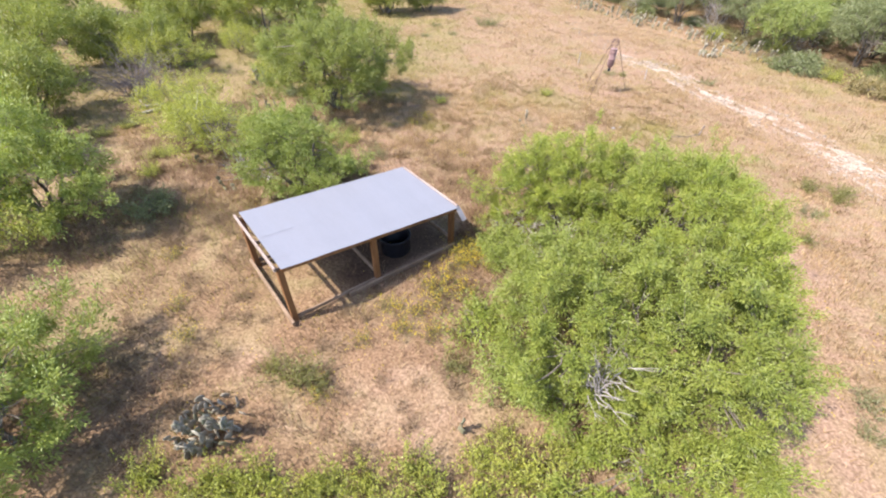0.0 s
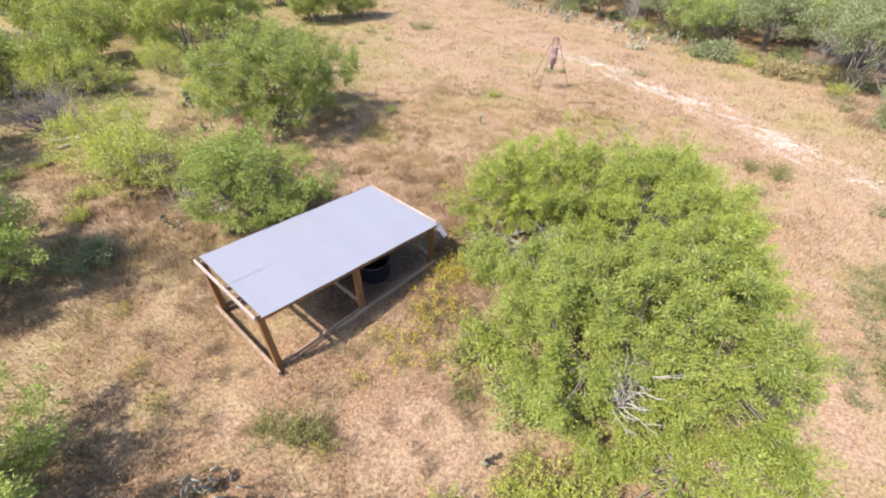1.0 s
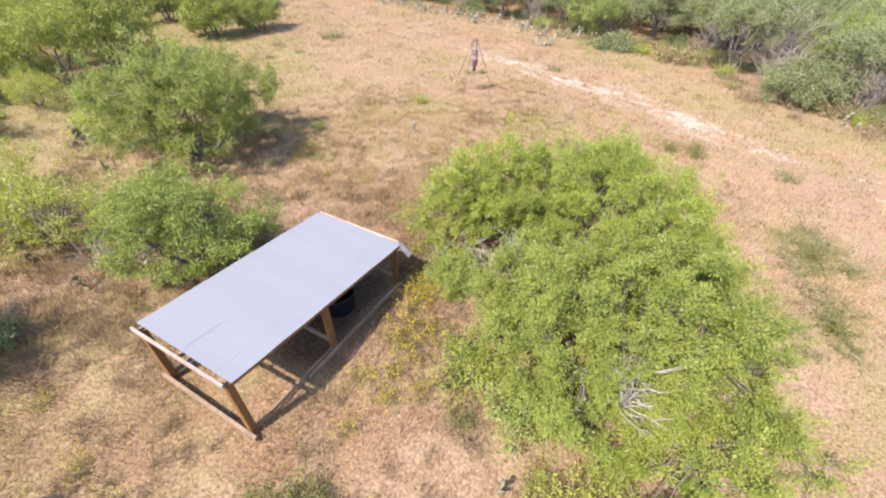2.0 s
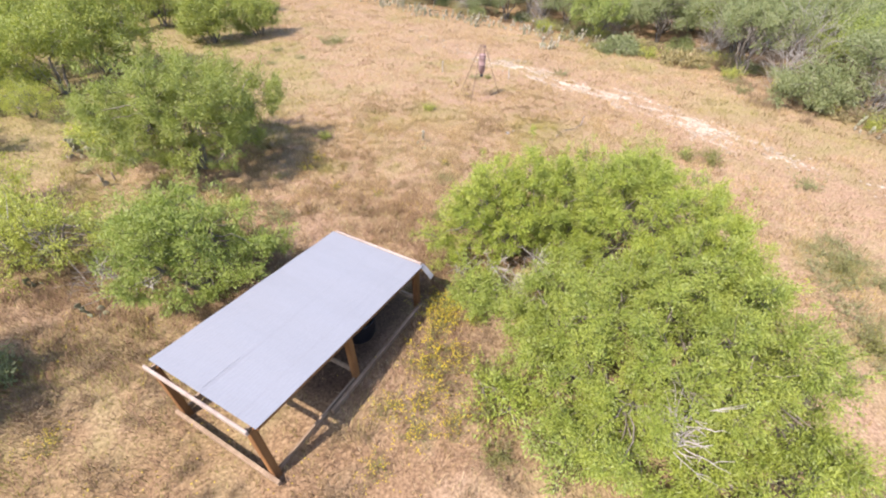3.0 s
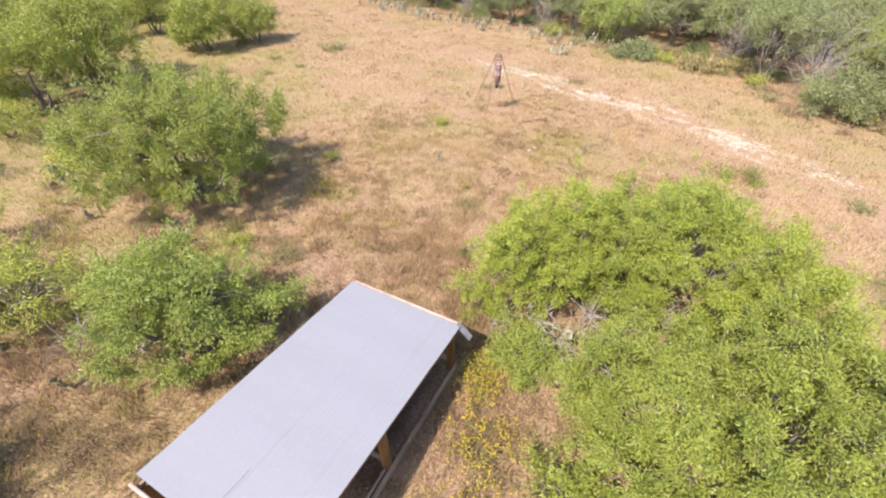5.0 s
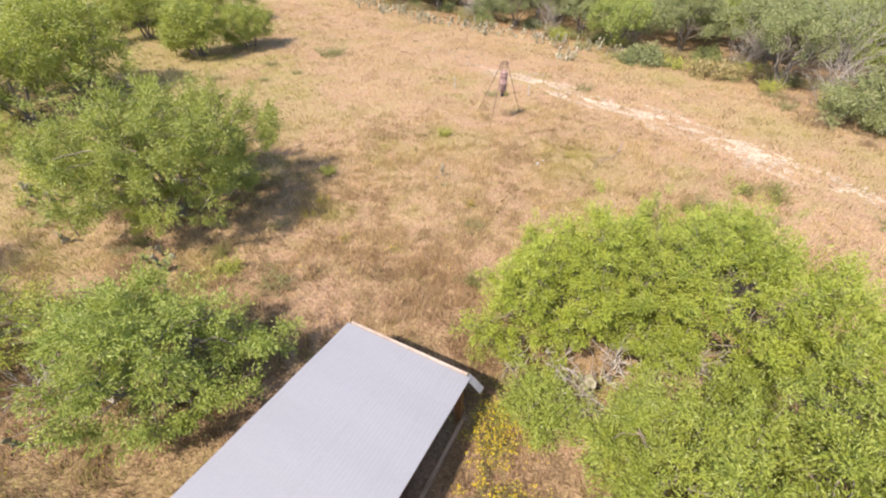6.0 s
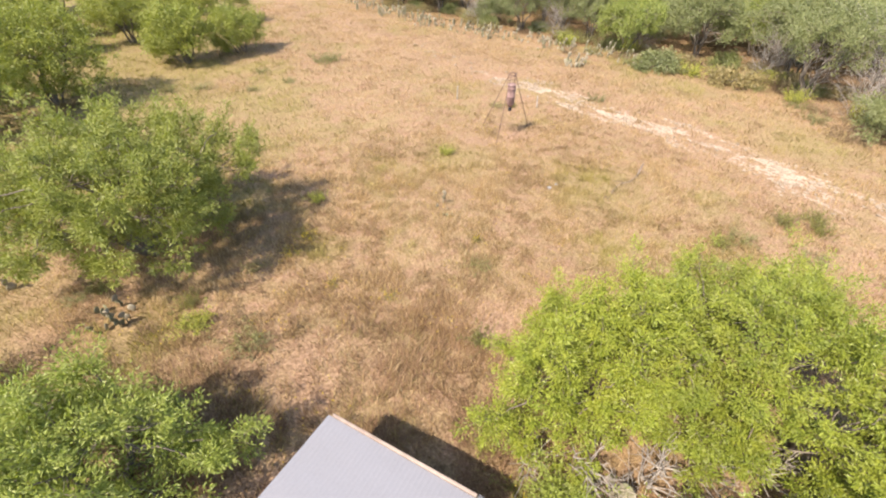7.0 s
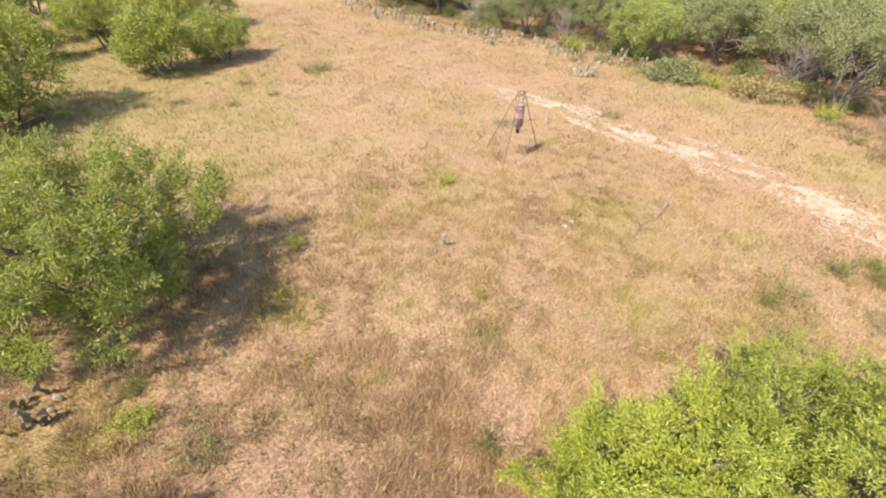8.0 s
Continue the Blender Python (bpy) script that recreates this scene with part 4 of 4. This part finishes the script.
build_cactus(-4.5, 4.1, 0.66, 150, 1, 0.9, 0.75, "dense grey prickly pear clump with many pale pads")
build_cactus(0.45, 3.9, 0.2, 7, 2, 0.8)
build_cactus(3.75, 18.9, 0.5, 14, 3, 0.7, 0.5)
build_cactus(-7.27, 12.42, 0.25, 11, 4, 0.75)
build_cactus(-9.1, 14.25, 0.2, 7, 14, 0.75)
build_cactus(-13.9, 19.6, 0.5, 20, 15, 1.1, 0.7, "pale dying prickly pear under a dead shrub")
build_cactus(-5.7, 17.35, 0.5, 30, 5, 0.85, 0.25)
build_cactus(-8.2, 19.35, 0.2, 5, 6, 0.9, 1.0, "dying prickly pear with pale dry pads")
build_cactus(-9.6, 22.5, 0.6, 24, 7, 1.1, 0.25)
build_cactus(2.5, 9.5, 0.6, 60, 8, 0.95, 0.4, "pale prickly pear clump under the thicket's edge")
build_cactus(18.2, 31.6, 0.8, 46, 9, 1.1, 0.7, "pale prickly pear clump beside the worn track")
for k in range(40):
    s = (k + 0.5) / 40
    y = 57 - 27 * s
    build_cactus(edge_x(y) - 1.7 + rng.uniform(-1.3, 1.3), y + rng.uniform(-0.4, 0.4), 1.1, 26, 40 + k, 0.9, 0.5)
build_cactus(24.8, 13.0, 0.7, 16, 90, 0.9, 0.2)


# ---- weeds, flowers ----
def weed_mesh(rng, radius, height, stems, leaves, leaf, flowers):
    t = Tubes(3)
    base, axis, heads = [], [], []
    for _ in range(stems):
        a, r = rng.uniform(0, 6.28), radius * 0.5 * math.sqrt(rng.random())
        foot = np.array([r * math.cos(a), r * math.sin(a), -0.03])
        tip = np.array([radius * rng.normal(0, 0.45), radius * rng.normal(0, 0.45), height * rng.uniform(0.5, 1.0)]) + foot * 0.8
        p = curve_points(rng, foot, tip, 5, 0.05, 0.3)
        t.add(p, np.linspace(0.006, 0.002, 5))
        heads.append(tip)
        for _ in range(leaves):
            q = foot + (tip - foot) * rng.uniform(0.15, 1.0)
            base.append(q + rng.normal(0, 0.025, 3))
            axis.append(rng.normal(0, 0.8, 3) + (0, 0, 0.35))
    L = leaf * rng.uniform(0.6, 1.3, len(base))
    leaves = leaf_mesh("leaves", rng, np.array(base), np.array(axis), L, L * 0.2)
    fl = None
    if flowers:
        pick = rng.integers(0, len(heads), flowers)
        fb_, fx_ = [], []
        for k in pick:
            c = heads[k] + rng.normal(0, 0.05, 3)
            for _ in range(5):
                fb_.append(c)
                fx_.append(rng.normal(0, 1, 3) * (1, 1, 0.3) + (0, 0, 0.3))
        fl = leaf_mesh("flowers", rng, np.array(fb_), np.array(fx_), np.full(len(fb_), 0.021), np.full(len(fb_), 0.010))
    return t.mesh("stems"), leaves, fl


WEEDS = {}
r_ = np.random.default_rng(9)
DRYSTEM = plain("dry_stem", [(0.3, (0.13, 0.085, 0.05)), (0.7, (0.27, 0.19, 0.115))], 9, bumped=0)
STEM = plain("weed_stem", [(0.3, (0.106, 0.112, 0.0396)), (0.7, (0.198, 0.185, 0.0792))], 9, bumped=0)
for key, mat, args in (("green", LEAF_WEED, (0.5, 0.45, 36, 18, 0.055, 0)), ("yellowgreen", LEAF_YELLOW, (0.5, 0.5, 46, 24, 0.05, 0)), ("grey", LEAF_GREY, (0.55, 0.4, 38, 12, 0.06, 0)), ("flower", LEAF_WEED, (0.6, 0.45, 34, 6, 0.05, 120))):
    for variant in range(2):
        st, lv, fl = weed_mesh(r_, *args)
        st.materials.append(STEM)
        lv.materials.append(mat)
        if fl:
            fl.materials.append(PETAL)
        WEEDS[key, variant] = (st, lv, fl)
r4 = np.random.default_rng(19)
for variant in range(2):
    st, lv, fl = weed_mesh(r4, 0.55, 0.42, 46, 4, 0.05, 0)
    st.materials.append(DRYSTEM)
    lv.materials.append(DRYSTEM)
    WEEDS["dry", variant] = (st, lv, None)
WEED_WORDS = {"dry": ("dry_weed", "brown dried-out weed clump"), "green": ("weed_clump", "leafy green weed clump in dry grass"), "yellowgreen": ("weed_clump", "yellow-green weed clump in dry grass"), "grey": ("sage_clump", "low grey-green herb clump on dry ground"), "flower": ("flowering_weed", "weed with many small yellow flowers")}
weed_count = [0]
DRY = [(-6.2, 4.7, 1.2), (-5.5, 5.1, 1.1), (-6.8, 5.4, 1.2), (-5.2, 4.4, 1.0), (-6.0, 3.8, 1.2), (-4.9, 5.6, 0.9), (-7.2, 6.2, 1.0), (-5.9, 3.2, 1.1), (-3.6, 4.2, 0.8), (-1.6, 3.6, 0.9), (-6.6, 7.9, 0.9), (-8.0, 9.8, 1.0), (-7.2, 10.6, 0.9), (-9.2, 11.4, 1.1), (-8.6, 12.2, 1.0), (-5.6, 5.9, 0.8), (-2.4, 6.0, 0.7), (0.2, 5.2, 0.8), (-3.0, 16.2, 0.9), (-6.9, 16.9, 1.0), (-7.6, 16.4, 1.1), (-5.0, 16.6, 0.8), (1.4, 8.3, 0.8), (8.1, 23.9, 0.8), (9.3, 23.9, 0.9), (-2.2, 20.3, 0.9)]


def weed(key, x, y, s=1.0, tall=1.0):
    name, label = WEED_WORDS[key]
    weed_count[0] += 1
    st, lv, fl = WEEDS[key, weed_count[0] % 2]
    ob = thing(name, label, "weed", Matrix.LocRotScale((x, y, gz(x, y)), Euler((0, 0, weed_count[0] * 2.4)), (s, s, s * tall)))
    tagged(part("stalk", st, None, ob), kind="stuff")
    tagged(part("foliage", lv, None, ob), kind="stuff")
    if fl:
        tagged(part("blossom", fl, None, ob, "small bright yellow flowers"), kind="stuff")


r6 = np.random.default_rng(41)
while len(DRY) < 95:
    x, y = r6.uniform(-9, 2.0), r6.uniform(2.8, 12)
    u, w = shed_plan(x, y)
    if not (-0.3 < u < 5.4 and -0.3 < w < 2.9):
        DRY.append((x, y, r6.uniform(0.35, 0.75)))
for x, y, s in DRY:
    weed("dry", x, y, s)
for x, y, s in ((-3.15, 5.2, 1.3), (-2.7, 5.0, 1.0), (-3.7, 5.4, 0.9), (0.5, 6.6, 1.2), (0.9, 7.2, 1.1), (0.3, 5.6, 1.0), (1.5, 5.0, 1.1), (2.3, 13.4, 1.0), (-4.1, 17.2, 0.9), (-6.3, 18.6, 0.8), (1.4, 10.1, 1.0), (1.7, 9.4, 0.9),
                (10.9, 14.0, 0.9), (12.6, 6.9, 1.2), (10.2, 4.5, 1.2), (11.8, 10.8, 0.9), (13.9, 14.1, 1.1), (14.6, 13.3, 1.2), (15.2, 13.9, 1.0), (10.6, 26.5, 0.7)):
    weed("green", x, y, s)
for x, y, s in ((12.3, 6.4, 1.1), (12.9, 7.6, 1.2), (13.5, 7.0, 1.2), (12.0, 7.2, 1.0), (13.1, 5.9, 1.1), (11.6, 6.5, 0.9), (13.8, 7.8, 1.0), (9.9, 4.0, 1.0), (10.6, 4.9, 1.1), (11.3, 4.8, 0.9), (8.9, 4.3, 0.8), (-2.9, 15.5, 1.1), (-2.6, 15.2, 0.9), (-2.45, 18.0, 0.7), (3.4, 15.8, 0.9), (3.03, 37.1, 1.9), (3.6, 37.3, 1.5), (11.7, 14.0, 1.1), (10.0, 13.0, 1.2), (11.0, 5.6, 1.3), (9.4, 5.0, 1.0), (15.5, 25.8, 1.2), (-0.8, 36.0, 1.1), (0.5, 34.0, 0.9), (16.6, 10.6, 1.3), (12.9, 12.4, 1.0), (-1.5, 33.2, 0.9), (9.9, 26.8, 1.0)):
    weed("grey", x, y, s, 0.8)
for x, y, s in ((-3.2, 3.0, 1.2), (-2.0, 3.0, 1.1), (-0.6, 3.3, 1.1), (0.8, 3.5, 1.1), (-4.0, 3.0, 1.1), (-2.6, 2.0, 1.4), (-0.9, 2.0, 1.4), (5.3, 22.7, 0.9), (-4.8, 24.5, 1.0), (-2.8, 2.6, 1.3), (-1.9, 2.3, 1.3), (-3.6, 2.9, 1.1), (-1.0, 2.6, 1.2), (-0.2, 2.9, 1.2), (0.7, 2.8, 1.3), (1.4, 3.3, 1.3), (1.2, 2.3, 1.4), (-4.4, 2.6, 1.2), (-5.2, 3.0, 1.1), (-2.3, 2.9, 1.0), (1.9, 2.9, 1.3), (2.3, 3.6, 1.1), (1.7, 2.1, 1.4), (2.5, 2.3, 1.2), (1.2, 4.0, 0.9), (-3.1, 2.2, 1.3), (-1.4, 3.0, 1.0), (-4.9, 2.3, 1.3), (0.3, 2.2, 1.3), (-0.2, 20.9, 0.9), (1.0, 9.6, 0.8), (1.4, 8.9, 0.8), (1.3, 11.2, 0.8)):
    weed("yellowgreen", x, y, s, 1.25 if y < 3.5 else 0.8)
for k in range(46):
    y = 12 + 26 * (k + 0.5) / 46
    weed(("dry", "grey", "yellowgreen", "grey", "dry")[k % 5], edge_x(y) + rng.uniform(-3.0, 1.4), y, rng.uniform(1.2, 2.2), rng.uniform(0.7, 1.2))
r5 = np.random.default_rng(23)
for k in range(90):
    x, y = r5.uniform(-17, -3.5), r5.uniform(9, 36)
    u, w = shed_plan(x, y)
    if (-0.5 < u < 5.6 and -0.5 < w < 3.0) or abs(x + 5) < 2.2 and 11 < y < 14:
        continue
    weed(("yellowgreen", "dry", "grey", "dry", "yellowgreen", "grey")[k % 6], x, y, r5.uniform(0.6, 1.3), r5.uniform(0.5, 0.9))
for x, y, s in ((0.62, 9.25, 1.0), (0.75, 9.0, 0.8), (0.5, 9.5, 0.8), (0.85, 9.35, 0.7), (0.35, 8.9, 0.9), (0.1, 8.35, 1.0), (-0.4, 8.1, 0.9), (-0.1, 7.6, 1.0), (-0.6, 7.2, 0.9), (-1.3, 7.3, 0.8), (0.6, 7.9, 0.8), (-1.0, 6.6, 0.9), (-0.3, 6.4, 0.8), (-2.6, 4.75, 0.6), (0.9, 9.7, 0.9), (-6.6, 7.2, 0.7), (-5.9, 6.2, 0.7), (-7.5, 8.9, 0.7), (-1.4, 18.2, 0.7), (-0.9, 18.9, 0.8), (-0.6, 16.6, 0.5), (0.7, 15.6, 0.5), (7.4, 13.0, 0.6), (6.9, 13.7, 0.5), (3.9, 17.0, 0.5), (-1.9, 6.2, 0.7)):
    weed("flower", x, y, s)


# ---- loose things ----
def rock(x, y, s, name, label, mat, category, seed, flat=0.5):
    bm = bmesh.new()
    bmesh.ops.create_icosphere(bm, subdivisions=3, radius=s)
    for v in bm.verts:
        n = noise.noise(v.co / s * 1.3 + Vector((seed, 0, 0))) + 0.4 * noise.noise(v.co / s * 4 + Vector((0, seed, 0)))
        v.co *= 1 + 0.35 * n
        v.co.z *= flat
    me = bpy.data.meshes.new(name)
    bm.to_mesh(me)
    bm.free()
    me.materials.append(mat)
    ob = new(name, me)
    ob.location = (x, y, gz(x, y) + s * flat * 0.55)
    return tagged(ob, label, category)


rock(7.82, 18.85, 0.08, "plastic_bag", "crumpled pale plastic bag on the grass", PLASTIC, "bag", 3)
rock(8.2, 18.98, 0.06, "plastic_scrap", "small pale plastic scrap", PLASTIC, "scrap", 8)


def build_stake(x, y, h, lean, mat, label):
    bm = bmesh.new()
    bmesh.ops.create_cone(bm, segments=8, radius1=0.035, radius2=0.03, depth=h, cap_ends=True)
    bmesh.ops.bevel(bm, geom=[e for e in bm.edges if e.calc_length() < 0.04], offset=0.006, segments=1, affect="EDGES")
    me = bpy.data.meshes.new("stake")
    bm.to_mesh(me)
    bm.free()
    me.materials.append(mat)
    ob = new("stake", me)
    ob.matrix_basis = pose(x, y, gz(x, y) + h / 2 - 0.04, lean, lean * 0.5, 0)
    tagged(ob, label, "stake")


build_stake(11.72, 18.5, 0.55, 8, TRIM, "short pale wooden stake in the grass")
build_stake(8.4, 28.4, 0.75, 2, DEADWOOD, "thin weathered stake in dry grass")
build_stake(11.8, 26.0, 0.65, -3, DEADWOOD, "thin weathered stake in dry grass")
build_stake(-8.05, 19.75, 0.45, 10, TRIM, "pale broken stump stake")

r2 = np.random.default_rng(17)
limb = thing("fallen_branch", "dark fallen branch lying in dry grass", "branch", pose(11.6, 18.4, gz(11.6, 18.4)))
t = Tubes(6)
p = curve_points(r2, (0, 0, 0.14), (-2.4, -0.85, 0.05), 12, 0.0, 0.15)
p[:, 2] += np.array([gz(11.6 + q[0], 18.4 + q[1]) - gz(11.6, 18.4) for q in p])
t.add(p, np.linspace(0.016, 0.007, 12))
for k in (4, 7, 9):
    t.add(curve_points(r2, p[k], p[k] + np.array([-0.4, 0.25 * (-1) ** k, 0.05]), 5), np.linspace(0.010, 0.004, 5))
part("wood", t.mesh("wood"), BARK, limb)

# stones broken out along the track
def build_stones():
    rs = np.random.default_rng(3)
    ico = bmesh.new()
    bmesh.ops.create_icosphere(ico, subdivisions=1, radius=1)
    bv = np.array([v.co[:] for v in ico.verts])
    bf = np.array([[v.index for v in f.verts] for f in ico.faces])
    ico.free()
    xs, ys = rs.uniform(10, 22, 60000), rs.uniform(8, 40, 60000)
    keep = rs.random(60000) < track_mask(xs, ys) * (vnoise(xs, ys, 0.7, 4) > 0.45) * 0.9
    xs, ys = xs[keep][:7000], ys[keep][:7000]
    n = len(xs)
    s = 0.02 + 0.075 * rs.random(n) ** 2.5
    v = bv[None] * (1 + rs.normal(0, 0.16, (n, len(bv), 1))) * s[:, None, None] * np.array([1.2, 1.0, 0.5])
    a = rs.uniform(0, 6.28, n)
    ca, sa = np.cos(a)[:, None], np.sin(a)[:, None]
    v = np.stack([v[..., 0] * ca - v[..., 1] * sa, v[..., 0] * sa + v[..., 1] * ca, v[..., 2]], -1)
    v += np.stack([xs, ys, ground_z(xs, ys) + s * 0.2], -1)[:, None]
    f = (bf[None] + (np.arange(n) * len(bv))[:, None, None]).reshape(-1, 3)
    me = soup("track_stones", v.reshape(-1, 3), f)
    me.materials.append(STONE)
    tagged(new("track_stones", me), "pale broken limestone pieces along the worn track", "stones", kind="stuff")


build_stones()


# ---- dry grass ----
def build_grass(name, label, count, xr, yr, seed, size, width, fade, mat):
    rs = np.random.default_rng(seed)
    x, y = rs.uniform(*xr, count), rs.uniform(*yr, count)
    tuft = np.clip((0.6 * vnoise(x, y, 0.30, 22) + 0.4 * vnoise(x, y, 1.1, 21) - 0.36) * 3.2, 0, 1)
    dens = 0.48 + 0.52 * tuft
    dens *= (1 - 0.75 * blobs(x, y, BARE, 9)) * np.clip(0.55 + (y - 6) * 0.08, 0.55, 1) * (1 - 0.62 * np.clip((2 - x) / 3, 0, 1) * np.clip((12 - y) / 4, 0, 1))
    dens *= 1 - 0.92 * np.clip(track_mask(x, y) * 1.6, 0, 1)
    u, w = shed_plan(x, y)
    inside = (u > 0) & (u < 5.1) & (w > 0) & (w < SHED_W)
    dens = np.where(inside, dens * np.where(u > 1.7, 0.04, 0.3), dens)
    rim = np.minimum(np.minimum(x - xr[0], xr[1] - x), np.minimum(y - yr[0], yr[1] - y))
    dens *= np.clip(rim / fade, 0, 1)
    keep = rs.random(count) < dens
    keep &= np.hypot(x + 1.42, y - 9.62) > 0.5
    x, y, dens = x[keep], y[keep], dens[keep]
    n = len(x)
    wind = 2.2 + 3.0 * (vnoise(x, y, 0.9, 31) - 0.5) * 2 + rs.normal(0, 1.3, n)
    h = size * rs.uniform(0.35, 1.0, n) * (0.7 + 0.6 * tuft[keep])
    lean = h * rs.uniform(0.2, 1.3, n)
    base = np.stack([x, y, ground_z(x, y) - 0.01], -1)
    d = np.stack([np.cos(wind), np.sin(wind), np.zeros(n)], -1)
    side = np.stack([-d[:, 1], d[:, 0], np.zeros(n)], -1) * (width * rs.uniform(0.6, 1.4, n))[:, None]
    v = np.empty((n, 3, 3))
    v[:, 0], v[:, 1] = base - side, base + side
    v[:, 2] = base + d * lean[:, None] + np.array([0, 0, 1.0]) * h[:, None]
    me = soup(name, v.reshape(-1, 3), np.arange(n * 3).reshape(-1, 3))
    at = me.attributes.new("fresh", "FLOAT", "POINT")
    at.data.foreach_set("value", np.repeat(np.clip(freshness(x, y) + rs.normal(0, 0.15, n), 0, 1), 3).astype(np.float32))
    me.materials.append(mat)
    tagged(new(name, me), label, "grass", kind="stuff")


build_grass("dry_grass", "dry straw-coloured grass, partly green", 800000, (-12, 16), (0.0, 27), 5, 0.15, 0.006, 6.0, STRAW)
build_grass("far_dry_grass", "dry straw-coloured grass further off", 620000, (-24, 32), (0, 60), 6, 0.19, 0.010, 4.0, STRAW)
build_grass("dead_stalks", "brown and mauve dead stalks standing in the grass", 300000, (-13, 4), (1.0, 17), 8, 0.2, 0.007, 3.0, STALK)


# ---- small yellow flowers scattered in the grass ----
def build_flowers():
    rs = np.random.default_rng(12)
    x, y = rs.uniform(-9, 13, 30000), rs.uniform(3, 26, 30000)
    patch = vnoise(x, y, 1.6, 41) * vnoise(x, y, 0.6, 42)
    near = np.exp(-(((x - 0.1) / 1.0) ** 2 + ((y - 7.6) / 1.6) ** 2)) * 0.09 + np.exp(-(((x + 1.2) / 0.9) ** 2 + ((y - 18.6) / 1.2) ** 2)) * 0.12 + np.exp(-(((x + 5.6) / 2.0) ** 2 + ((y - 6.2) / 2.2) ** 2)) * 0.06
    keep = rs.random(30000) < np.clip(patch - 0.29, 0, 1) * 1.1 + near
    x, y = x[keep], y[keep]
    n = len(x)
    c = np.stack([x, y, ground_z(x, y) + rs.uniform(0.1, 0.3, n)], -1)
    base = np.repeat(c, 4, axis=0)
    axis = rs.normal(0, 1, (n * 4, 3)) * (1, 1, 0.3) + (0, 0, 0.3)
    me = leaf_mesh("yellow_flowers", rs, base, axis, np.full(n * 4, 0.021), np.full(n * 4, 0.0095))
    me.materials.append(PETAL)
    tagged(new("yellow_flowers", me), "tiny yellow wildflowers scattered through dry grass", "flowers", kind="stuff")


build_flowers()
